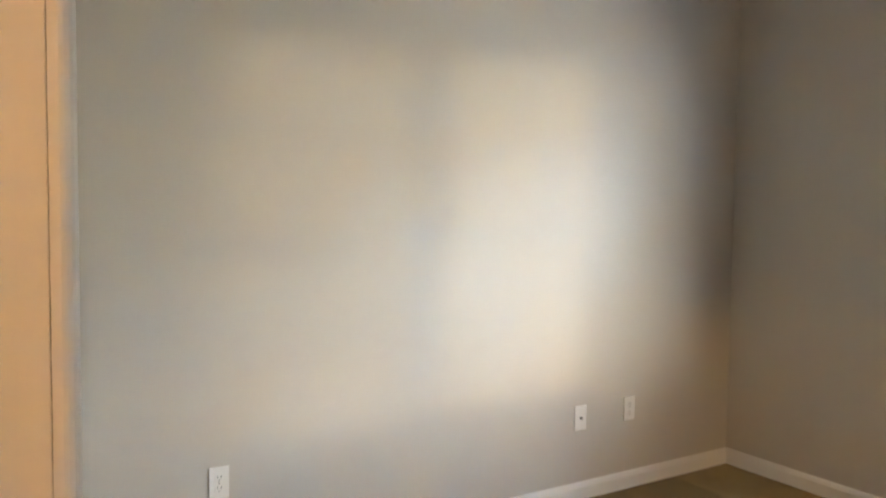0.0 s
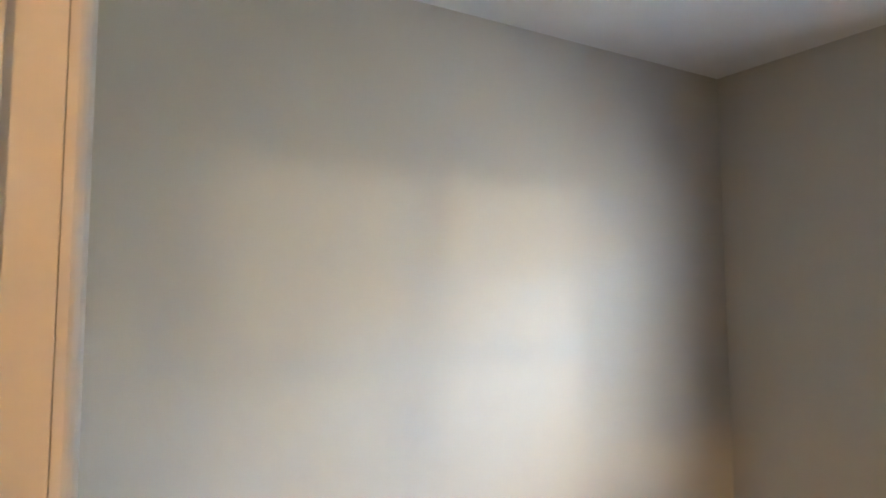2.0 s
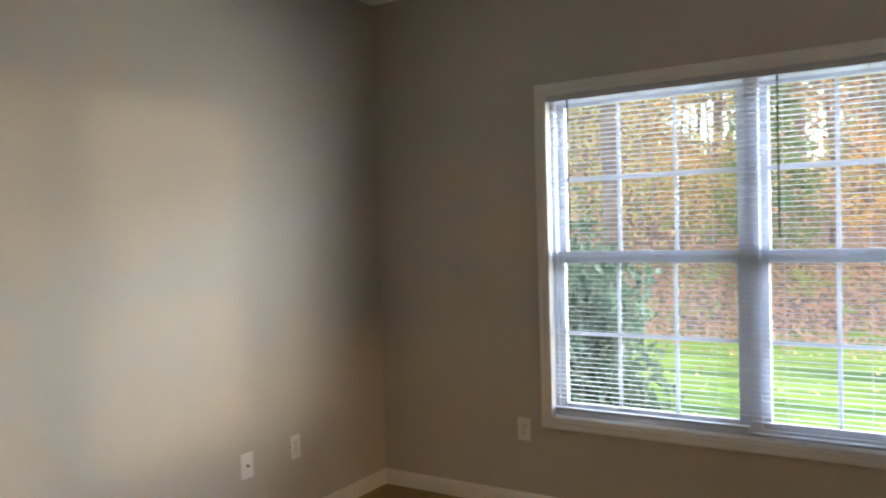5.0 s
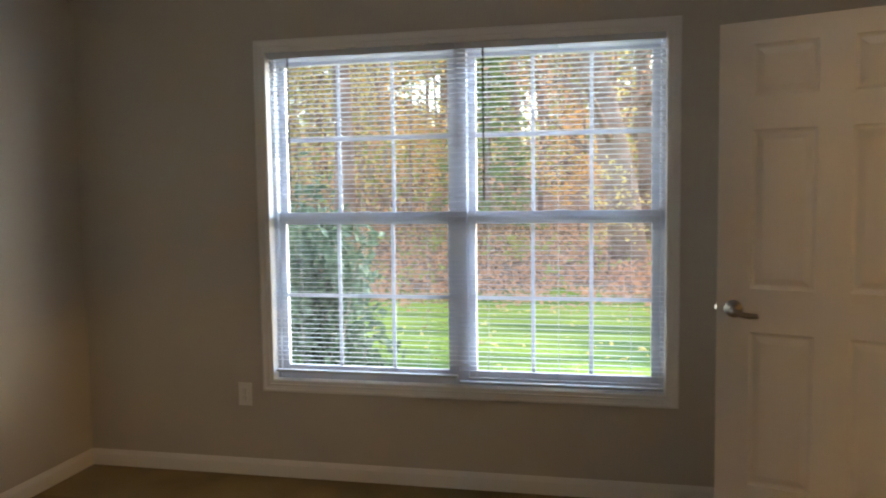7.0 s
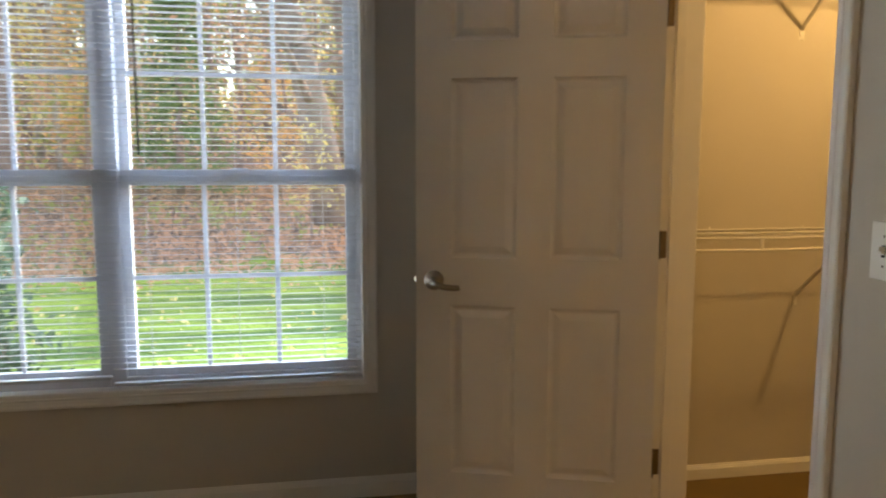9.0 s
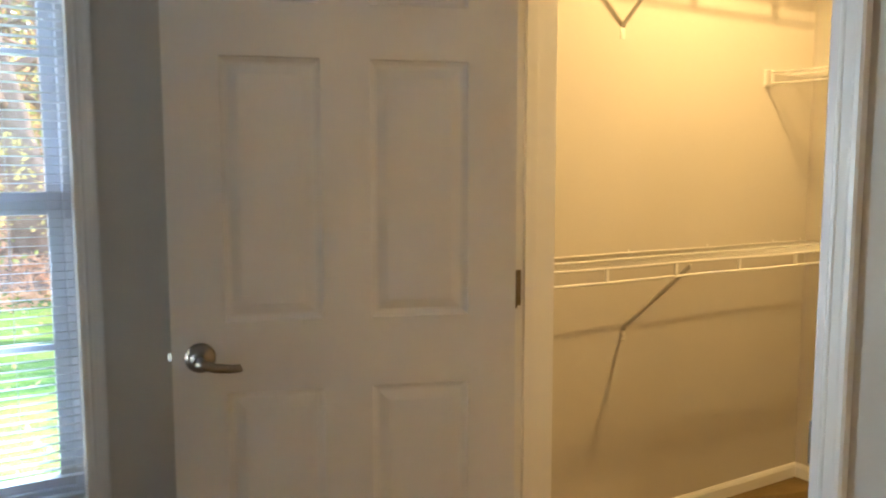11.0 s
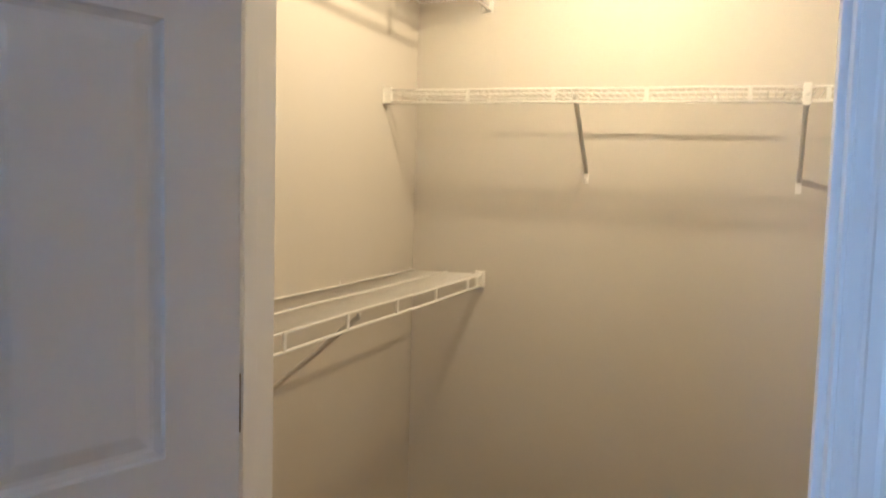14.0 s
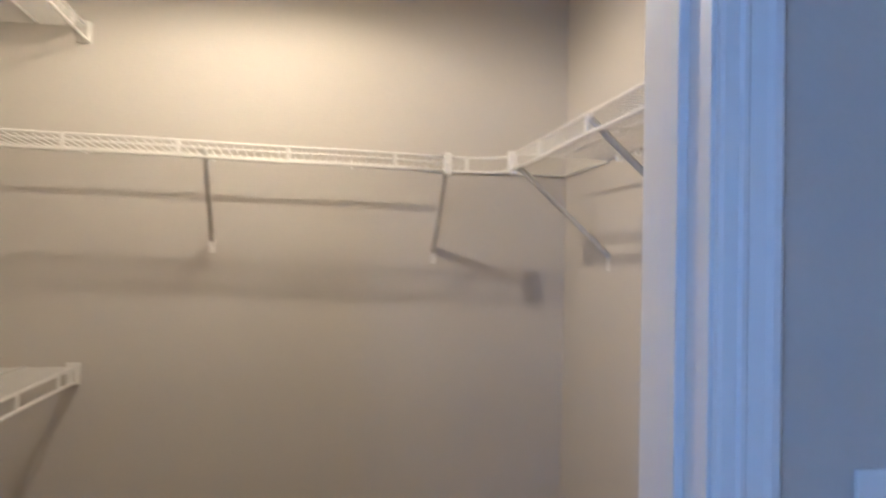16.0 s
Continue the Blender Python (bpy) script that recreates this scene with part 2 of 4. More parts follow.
def tube(bm, pts, radius, sides=6, end=None, cap=True):
    """A round bar along pts; the radius runs evenly to end."""
    pts = [Vector(p) for p in pts]
    rings = []
    for i, p in enumerate(pts):
        d = (pts[min(i + 1, len(pts) - 1)] - pts[max(i - 1, 0)]).normalized()
        up = Vector((0, 0, 1)) if abs(d.z) < 0.9 else Vector((1, 0, 0))
        a = d.cross(up).normalized()
        b = d.cross(a).normalized()
        r = radius if end is None else radius + (end - radius) * i / (len(pts) - 1)
        rings.append([bm.verts.new(p + (a * math.cos(k * math.tau / sides) + b * math.sin(k * math.tau / sides)) * r) for k in range(sides)])
    for r0, r1 in zip(rings, rings[1:]):
        for k in range(sides):
            f = bm.faces.new((r0[k], r0[(k + 1) % sides], r1[(k + 1) % sides], r1[k]))
            f.smooth = True
    if cap:
        bm.faces.new(rings[0][::-1]), bm.faces.new(rings[-1])
    return bm


def lathe(bm, profile, place, axis, sides=24):
    """Turned body: (radius, along) pairs round an axis."""
    axis = Vector(axis).normalized()
    up = Vector((0, 0, 1)) if abs(axis.z) < 0.9 else Vector((1, 0, 0))
    a = axis.cross(up).normalized()
    b = axis.cross(a)
    rings = [[bm.verts.new(Vector(place) + axis * h + (a * math.cos(k * math.tau / sides) + b * math.sin(k * math.tau / sides)) * r) for k in range(sides)] for r, h in profile]
    for r0, r1 in zip(rings, rings[1:]):
        for k in range(sides):
            bm.faces.new((r0[k], r0[(k + 1) % sides], r1[(k + 1) % sides], r1[k])).smooth = True
    bm.faces.new(rings[0][::-1]), bm.faces.new(rings[-1])
    return bm


def prism(bm, outline, place):
    """Joins outlines (lists of points, one a station) into a closed body; place maps a point."""
    rings = [[bm.verts.new(place(p)) for p in ring] for ring in outline]
    n = len(rings[0])
    for r0, r1 in zip(rings, rings[1:]):
        for k in range(n):
            bm.faces.new((r0[k], r0[(k + 1) % n], r1[(k + 1) % n], r1[k]))
    return rings


def done(bm, name, material):
    bmesh.ops.recalc_face_normals(bm, faces=bm.faces[:])
    me = bpy.data.meshes.new(name)
    bm.to_mesh(me)
    bm.free()
    me.materials.append(material)
    return me


def part(name, bm, material, parent, label=""):
    ob = new(name, done(bm, name, material))
    ob.parent = parent
    return tagged(ob, label) if label else ob


def thing(name, bm, material, label, category, group="", kind=""):
    return tagged(new(name, done(bm, name, material)), label, category, group, kind)


def root(name, place, label, category, group="", kind=""):
    ob = new(name)
    ob.empty_display_size = 0.1
    ob.location = place
    return tagged(ob, label, category, group, kind)


def structure(name, boxes, material, label, category):
    bm = bmesh.new()
    for b in boxes:
        box(bm, *b)
    return thing(name, bm, material, label, category, kind="structure")


# ---- plan ----
H, HC = 2.70, 2.395                   # ceilings of bedroom and closet
XE, XC = 3.81, 3.945                 # closet partition, both faces
XB, YN, YSC = 5.768, -0.075, -1.985  # closet back wall, north and south walls
YS, YH = -3.372, -3.492              # south wall, both faces
WX0, WX1, WZ0, WZ1 = 1.040, 2.895, 0.487, 2.075   # window opening
DY0, DY1, DZ = -1.444, -0.628, 2.012  # closet doorway between its jambs
EX0, EX1 = 1.95, 2.80                # entry doorway between its jambs

structure("wall_north", [(-0.12, WX0 - 0.012, 0, 0.14, -0.1, 2.9), (WX1 + 0.012, XB + 0.12, 0, 0.14, -0.1, 2.9),
                         (WX0 - 0.012, WX1 + 0.012, 0, 0.14, -0.1, WZ0 - 0.012), (WX0 - 0.012, WX1 + 0.012, 0, 0.14, WZ1 + 0.012, 2.9)],
          M_wall, "greige painted drywall wall round the window", "wall")
structure("wall_west", [(-0.12, 0, -5.0, 0, -0.1, 2.9)], M_wall, "greige painted drywall wall lit by the window", "wall")
structure("wall_east", [(XE, XC, YH, DY0 - 0.02, -0.1, 2.9), (XE, XC, DY1 + 0.02, 0, -0.1, 2.9), (XE, XC, DY0 - 0.02, DY1 + 0.02, DZ + 0.02, 2.9)],
          M_wall, "greige painted partition with the closet doorway", "wall")
structure("wall_south", [(0, EX0 - 0.02, YH, YS, -0.1, 2.9), (EX1 + 0.02, XE, YH, YS, -0.1, 2.9), (EX0 - 0.02, EX1 + 0.02, YH, YS, 2.065, 2.9)],
          M_wall, "greige painted wall with the entry doorway", "wall")
structure("closet_wall_north", [(XC, XB, YN, 0, -0.1, 2.6)], M_wall, "greige closet wall carrying two wire shelves", "wall")
# no marks on this paint: the dark smudges are shadows the shelf lip casts
structure("closet_wall_back", [(XB, XB + 0.12, -2.2, 0, -0.1, 2.6)], M_wall, "greige closet back wall carrying a wire shelf", "wall")
structure("closet_wall_south", [(XC, XB, YSC - 0.12, YSC, -0.1, 2.6)], M_wall, "greige closet end wall with a wire shelf", "wall")
structure("ceiling", [(0, XE, YS, 0, H, H + 0.12)], M_ceil, "white lightly textured bedroom ceiling", "ceiling")
structure("closet_ceiling", [(XC, XB, YSC, YN, HC, HC + 0.12)], M_ceil, "white closet ceiling", "ceiling")
structure("floor", [(-0.1, XB + 0.1, -5.0, 0.0, -0.12, 0.0)], M_carpet, "tan cut-pile carpet with vacuum marks", "floor")
structure("hall_wall", [(0.0, 5.2, -5.12, -5.0, -0.1, 2.9), (5.08, 5.2, -5.0, YH, -0.1, 2.9), (XC, 5.2, YH, YH + 0.12, -0.1, 2.9)], M_hall, "warm lit hallway walls", "wall")
structure("hall_ceiling", [(0.0, 5.08, -5.0, YH, 2.44, 2.56)], M_ceil, "white hallway ceiling", "ceiling")

# ---- trim ----
CASE = [(0.0, 0.0), (0.0, 0.007), (0.003, 0.0095), (0.016, 0.0105), (0.019, 0.0135), (0.023, 0.0135), (0.026, 0.012), (0.040, 0.0145), (0.046, 0.017), (0.053, 0.017), (0.057, 0.014), (0.057, 0.0)]


ENTRY = [(0.0, -0.009), (0.0, -0.001), (0.0015, 0.003), (0.0045, 0.0075), (0.009, 0.0105), (0.014, 0.0115), (0.020, 0.0117), (0.026, 0.012), (0.040, 0.0145), (0.046, 0.017), (0.053, 0.017), (0.057, 0.014), (0.057, 0.0)]


def casing(name, a0, a1, b0, b1, place, closed, label, profile=CASE):
    """Mitred casing round an opening; place maps (along, up, proud) into the room."""
    bm = bmesh.new()
    stations = []
    for w, d in profile:
        low = b0 - w if closed else b0
        stations.append([(a0 - w, low, d), (a0 - w, b1 + w, d), (a1 + w, b1 + w, d), (a1 + w, low, d)])
    legs = [(0, 1), (1, 2), (2, 3)] + ([(3, 0)] if closed else [])
    for i, j in legs:
        rings = prism(bm, [[s[i] for s in stations], [s[j] for s in stations]], place)
        for r in rings:
            bm.faces.new(r)
    return thing(name, bm, M_trim, label, "trim", kind="structure")


casing("window_trim", WX0, WX1, WZ0, WZ1, lambda p: Vector((p[0], -p[2] - 0.0005, p[1])), True, "white moulded casing round the window")
casing("closet_door_trim", DY0 - 0.005, DY1 + 0.005, 0.0, DZ + 0.005, lambda p: Vector((XE - p[2] - 0.0005, p[0], p[1])), False, "white moulded casing round the closet doorway")
casing("closet_inner_trim", DY0 - 0.005, DY1 + 0.005, 0.0, DZ + 0.005, lambda p: Vector((XC + p[2] + 0.0005, p[0], p[1])), False, "white moulded casing on the closet side")
casing("entry_trim", EX0 - 0.001, EX1 + 0.001, 0.0, 2.046, lambda p: Vector((p[0], YS + p[2] + 0.0005, p[1])), False, "white moulded casing round the entry doorway", ENTRY)

BASE = [(0.0, 0.0), (0.013, 0.0), (0.013, 0.060), (0.0105, 0.066), (0.0095, 0.072), (0.006, 0.078), (0.005, 0.083), (0.0, 0.083)]


def baseboard(p0, p1, inward, tall=1.0):
    """A moulded board along the foot of a wall from p0 to p1."""
    bm = bmesh.new()
    p0, p1, q = Vector((*p0, 0)), Vector((*p1, 0)), Vector((*inward, 0))
    rings = prism(bm, [[p0 + q * d + Vector((0, 0, h * tall)) for d, h in BASE], [p1 + q * d + Vector((0, 0, h * tall)) for d, h in BASE]], lambda p: p)
    for r in rings:
        bm.faces.new(r)
    return thing("baseboard", bm, M_trim, "white moulded baseboard along the wall", "baseboard", kind="structure")


baseboard((0.0, -0.0005), (XE, -0.0005), (0, -1))
baseboard((0.0005, YS), (0.0005, -0.013), (1, 0))
baseboard((XE - 0.0005, YS), (XE - 0.0005, DY0 - 0.064), (-1, 0))
baseboard((XE - 0.0005, DY1 + 0.064), (XE - 0.0005, -0.013), (-1, 0))
baseboard((0.013, YS + 0.0005), (EX0 - 0.064, YS + 0.0005), (0, 1))
baseboard((XC, YN - 0.0005), (XB, YN - 0.0005), (0, -1), 0.75)
baseboard((XB - 0.0005, YSC), (XB - 0.0005, YN - 0.013), (-1, 0), 0.75)
baseboard((XC, YSC + 0.0005), (XB - 0.013, YSC + 0.0005), (0, 1), 0.75)

# jambs and stops of the two doorways
bm = bmesh.new()
box(bm, XE - 0.001, XC + 0.001, DY1, DY1 + 0.019, 0, DZ, 0.0015)
box(bm, XE - 0.001, XC + 0.001, DY0 - 0.019, DY0, 0, DZ, 0.0015)
box(bm, XE - 0.001, XC + 0.001, DY0 - 0.019, DY1 + 0.019, DZ, DZ + 0.019, 0.0015)
box(bm, XE + 0.040, XE + 0.075, DY1 - 0.010, DY1 + 0.001, 0, DZ, 0.002)
box(bm, XE + 0.040, XE + 0.075, DY0 - 0.001, DY0 + 0.010, 0, DZ, 0.002)
box(bm, XE + 0.040, XE + 0.075, DY0, DY1, DZ - 0.010, DZ + 0.001, 0.002)
closet_jamb = thing("door_jamb", bm, M_trim, "white painted jamb and stop of the closet doorway", "door frame", kind="structure")
bm = bmesh.new()
box(bm, EX0 - 0.019, EX0, YH - 0.001, YS - 0.009, 0, 2.045, 0.0015)
box(bm, EX1, EX1 + 0.019, YH - 0.001, YS - 0.009, 0, 2.045, 0.0015)
box(bm, EX0 - 0.019, EX1 + 0.019, YH - 0.001, YS - 0.009, 2.045, 2.064, 0.0015)
box(bm, EX0 - 0.001, EX0 + 0.009, YS - 0.098, YS - 0.054, 0, 2.045, 0.002)
box(bm, EX1 - 0.009, EX1 + 0.001, YS - 0.098, YS - 0.054, 0, 2.045, 0.002)
thing("door_jamb", bm, M_trim, "white painted jamb and stop of the entry doorway", "door frame", kind="structure")

# ---- window ----
window = root("window_1", ((WX0 + WX1) / 2, 0.09, WZ0), "white vinyl twin double-hung window with grilles", "window", kind="structure")
window.location = (0, 0, 0)
bm = bmesh.new()
for x0, x1, z0, z1 in ((WX0 - 0.012, WX0, WZ0 - 0.012, WZ1 + 0.012), (WX1, WX1 + 0.012, WZ0 - 0.012, WZ1 + 0.012), (WX0, WX1, WZ0 - 0.012, WZ0), (WX0, WX1, WZ1, WZ1 + 0.012)):
    box(bm, x0, x1, -0.0005, 0.14, z0, z1)
part("window_liner", bm, M_trim, window, "white painted reveal boards")
bm = bmesh.new()
F0, F1 = 0.046, 0.128
box(bm, WX0, WX0 + 0.021, F0, F1, WZ0, WZ1, 0.003)
box(bm, WX1 - 0.020, WX1, F0, F1, WZ0, WZ1, 0.003)
box(bm, 1.946, 2.006, F0, F1, WZ0, WZ1, 0.003)
for x0, x1 in ((WX0 + 0.021, 1.946), (2.006, WX1 - 0.020)):
    box(bm, x0, x1, F0, F1, WZ0, WZ0 + 0.034, 0.003)
    box(bm, x0, x1, F0, F1, WZ1 - 0.030, WZ1, 0.003)
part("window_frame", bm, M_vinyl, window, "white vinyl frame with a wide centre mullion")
ZM = 1.288                            # meeting rails


def sash(x0, x1, z0, z1, y, low):
    """One sash: stiles, rails, a pane and a grille of three by two lights."""
    bm = bmesh.new()
    s, r0, r1 = 0.036, (0.030 if low else 0.034), (0.058 if low else 0.026)
    box(bm, x0, x0 + s, y, y + 0.030, z0, z1, 0.003)
    box(bm, x1 - s, x1, y, y + 0.030, z0, z1, 0.003)
    box(bm, x0 + s, x1 - s, y, y + 0.030, z0, z0 + r0, 0.003)
    box(bm, x0 + s, x1 - s, y, y + 0.030, z1 - r1, z1, 0.003)
    if low:
        box(bm, (x0 + x1) / 2 - 0.03, (x0 + x1) / 2 + 0.03, y - 0.012, y + 0.004, z1 - 0.010, z1 + 0.006, 0.002)
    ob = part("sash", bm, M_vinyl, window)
    gx0, gx1, gz0, gz1 = x0 + s, x1 - s, z0 + r0, z1 - r1
    bm = bmesh.new()
    box(bm, gx0 - 0.004, gx1 + 0.004, y + 0.013, y + 0.017, gz0 - 0.004, gz1 + 0.004)
    pane = part("pane", bm, M_glass, ob, "clear glass pane")
    pane.visible_shadow = False
    for k in (1, 2):
        bm = bmesh.new()
        x = gx0 + (gx1 - gx0) * k / 3
        box(bm, x - 0.009, x + 0.009, y + 0.006, y + 0.0125, gz0, gz1, 0.002)
        part("muntin", bm, M_vinyl, ob)
    bm = bmesh.new()
    z = (gz0 + gz1) / 2
    box(bm, gx0, gx1, y + 0.0045, y + 0.0122, z - 0.009, z + 0.009, 0.002)
    part("muntin", bm, M_vinyl, ob)


for x0, x1 in ((WX0 + 0.022, 1.945), (2.007, WX1 - 0.021)):
    sash(x0, x1, ZM - 0.018, WZ1 - 0.031, 0.090, False)
    sash(x0, x1, WZ0 + 0.035, ZM + 0.018, 0.056, True)


def blind(x0, x1, bottom, wand_x, wand_z, label):
    """Mini blind hung in the opening: head rail, crowned slats, bottom rail, ladder cords, tilt wand."""
    b = root("window_blind", (0, 0, 0), label, "blind", "blinds in the window")
    b.location = ((x0 + x1) / 2, 0.022, WZ1)
    o = Vector(b.location)
    bm = bmesh.new()
    box(bm, x0 - o.x, x1 - o.x, -0.016, 0.016, -0.030, -0.001, 0.002)
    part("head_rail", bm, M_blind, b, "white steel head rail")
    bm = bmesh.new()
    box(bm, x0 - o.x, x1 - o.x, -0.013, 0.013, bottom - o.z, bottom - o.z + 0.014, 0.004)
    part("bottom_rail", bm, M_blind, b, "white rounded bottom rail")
    bm = bmesh.new()
    w, tilt = 0.0125, radians(-5)
    cross = []
    for k in range(5):
        u = -1 + k / 2
        y, z = u * w, 0.0013 * (1 - u * u)
        cross.append((y * math.cos(tilt) - z * math.sin(tilt), y * math.sin(tilt) + z * math.cos(tilt)))
    ring = cross + [(y, z - 0.0005) for y, z in cross[::-1]]
    for r in prism(bm, [[(x0 - o.x, y, z) for y, z in ring], [(x1 - o.x, y, z) for y, z in ring]], Vector):
        bm.faces.new(r)
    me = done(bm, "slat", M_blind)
    top, pitch = WZ1 - 0.045, 0.0226
    count = int((top - bottom - 0.02) / pitch)
    for k in range(count):
        s = new("slat", me)
        s.parent = b
        s.location = (0, 0, top - pitch * k - o.z)
        s.rotation_euler = (radians(random.uniform(-0.9, 0.9)), radians(random.uniform(-0.05, 0.05)), 0)
    for x in (x0 + 0.14, (x0 + x1) / 2, x1 - 0.14):
        bm = bmesh.new()
        for y in (-0.0128, 0.0128):
            tube(bm, [(x - o.x, y, -0.03), (x - o.x, y, bottom - o.z + 0.01)], 0.0006, 4)
        part("ladder_cord", bm, M_cord, b)
    bm = bmesh.new()
    tube(bm, [(wand_x - o.x, -0.020, -0.035), (wand_x - o.x, -0.024, -0.30), (wand_x - o.x, -0.022, wand_z - o.z)], 0.0038, 6)
    tube(bm, [(wand_x - o.x, -0.010, -0.024), (wand_x - o.x, -0.021, -0.038)], 0.002, 6)
    part("tilt_wand", bm, M_wand, b, "thin dark tilt wand")
    return b


blind(WX0 + 0.006, 1.958, WZ0 + 0.036, 1.150, 1.36, "white mini blind, slats open, raised slightly off the sill")
blind(1.966, WX1 - 0.006, WZ0 + 0.010, 2.092, 1.36, "white mini blind, slats open, lowered to the sill")


# ---- wall plates ----
def plate(kind, place, normal):
    """A cover plate with its device; built facing -y and turned to the wall."""
    turn = {"south": 0, "east": 90, "west": -90}[normal]
    names = {"outlet": ("duplex_outlet", "white duplex electrical outlet on the wall", "outlet"), "jack": ("cable_jack", "white cable jack plate on the wall", "wall plate"),
             "switch": ("light_switch", "white toggle light switch on the wall", "light switch")}[kind]
    ob = root(names[0], place, names[1], names[2])
    ob.rotation_euler = (0, 0, radians(turn))
    bm = bmesh.new()
    box(bm, -0.035, 0.035, -0.0055, 0.0, -0.0575, 0.0575, 0.002)
    part("cover_plate", bm, M_plate, ob)
    if kind == "outlet":
        for z in (0.0195, -0.0195):
            bm = bmesh.new()
            lathe(bm, [(0.0165, 0), (0.0165, 0.0016), (0.0155, 0.0022)], (0, -0.0050, z), (0, -1, 0), 20)
            face = part("receptacle", bm, M_plate, ob)
            for dx in (-0.0062, 0.0062):
                bm = bmesh.new()
                box(bm, dx - 0.0011, dx + 0.0011, -0.0076, -0.0068, z - 0.001, z + 0.008)
                part("slot", bm, M_dark, face)
            bm = bmesh.new()
            lathe(bm, [(0.0024, 0), (0.0024, 0.0008)], (0, -0.0068, z - 0.0078), (0, -1, 0), 10)
            part("ground_hole", bm, M_dark, face)
        bm = bmesh.new()
        lathe(bm, [(0.003, 0), (0.0026, 0.001)], (0, -0.0053, 0), (0, -1, 0), 10)
        part("screw", bm, M_nickel, ob)
    elif kind == "jack":
        bm = bmesh.new()
        lathe(bm, [(0.0062, 0), (0.0062, 0.002), (0.0045, 0.0022), (0.0045, 0.009), (0.0020, 0.009), (0.0020, 0.004)], (0, -0.0053, 0), (0, -1, 0), 12)
        part("coax_socket", bm, M_dark, ob, "dark threaded coax socket")
        for z in (0.042, -0.042):
            bm = bmesh.new()
            lathe(bm, [(0.003, 0), (0.0026, 0.001)], (0, -0.0053, z), (0, -1, 0), 10)
            part("screw", bm, M_plate, ob)
    else:
        bm = bmesh.new()
        box(bm, -0.005, 0.005, -0.0062, -0.005, -0.012, 0.012)
        part("toggle_slot", bm, M_dark, ob)
        bm = bmesh.new()
        ring = lambda y, z, w, h: [(-w, y, z - h), (w, y, z - h), (w, y, z + h), (-w, y, z + h)]
        for r in prism(bm, [ring(-0.004, 0.0, 0.0042, 0.009), ring(-0.019, 0.007, 0.0034, 0.004)], Vector):
            bm.faces.new(r)
        part("toggle", bm, M_plate, ob)
        for z in (0.030, -0.030):
            bm = bmesh.new()
            lathe(bm, [(0.003, 0), (0.0026, 0.001)], (0, -0.0053, z), (0, -1, 0), 10)
            part("screw", bm, M_nickel, ob)
    return ob


plate("outlet", (0, -0.737, 0.393), "east")
plate("jack", (0, -1.051, 0.388), "east")
plate("outlet", (0, -2.723, 0.385), "east")
plate("outlet", (0.881, 0, 0.408), "south")
plate("switch", (XE, -1.622, 1.170), "west")


# ---- closet door ----
DW, DT = 0.798, 0.035
door = root("closet_door", (XE + 0.006, DY1 - 0.006, 0), "white six-panel closet door standing open", "door")
OPEN = 108.9
door.rotation_euler = (0, 0, radians(-OPEN))
# built closed: width runs to -y, thickness to +x from the hinge pin
COLS = [(0.121, 0.350), (0.461, 0.680)]
ROWS = [(0.270, 0.857), (1.020, 1.610), (1.730, 1.920)]


def slab():
    bm = bmesh.new()
    us = [0.003, COLS[0][0], COLS[0][1], COLS[1][0], COLS[1][1], DW]
    zs = [0.012, *[z for r in ROWS for z in r], 2.003]
    for side, x in ((1, DT), (-1, 0.0)):
        for i in range(5):
            for j in range(7):
                if i in (1, 3) and j in (1, 3, 5):
                    continue
                vs = [bm.verts.new((x, -u, z)) for u, z in ((us[i], zs[j]), (us[i + 1], zs[j]), (us[i + 1], zs[j + 1]), (us[i], zs[j + 1]))]
                bm.faces.new(vs)
    for (u0, z0), (u1, z1) in (((us[0], zs[0]), (us[5], zs[0])), ((us[5], zs[0]), (us[5], zs[7])), ((us[5], zs[7]), (us[0], zs[7])), ((us[0], zs[7]), (us[0], zs[0]))):
        bm.faces.new([bm.verts.new(p) for p in ((0, -u0, z0), (0, -u1, z1), (DT, -u1, z1), (DT, -u0, z0))])
    bmesh.ops.remove_doubles(bm, verts=bm.verts[:], dist=1e-5)
    return bm


part("slab", slab(), M_door, door, "white moulded stile and rail face")
STEP = [(0.0, 0.0), (0.003, 0.0055), (0.011, 0.0105), (0.017, 0.0110), (0.036, 0.0040), (0.040, 0.0030)]
for u0, u1 in COLS:
    for z0, z1 in ROWS:
        bm = bmesh.new()
        for face in (DT, 0.0):
            sign = -1 if face else 1
            rings = []
            for w, d in STEP:
                x = face + sign * d
                rings.append([bm.verts.new(p) for p in ((x, -u0 - w, z0 + w), (x, -u1 + w, z0 + w), (x, -u1 + w, z1 - w), (x, -u0 - w, z1 - w))])
            for r0, r1 in zip(rings, rings[1:]):
                for k in range(4):
                    bm.faces.new((r0[k], r0[(k + 1) % 4], r1[(k + 1) % 4], r1[k]))
            bm.faces.new(rings[-1])
        part("panel", bm, M_door, door)

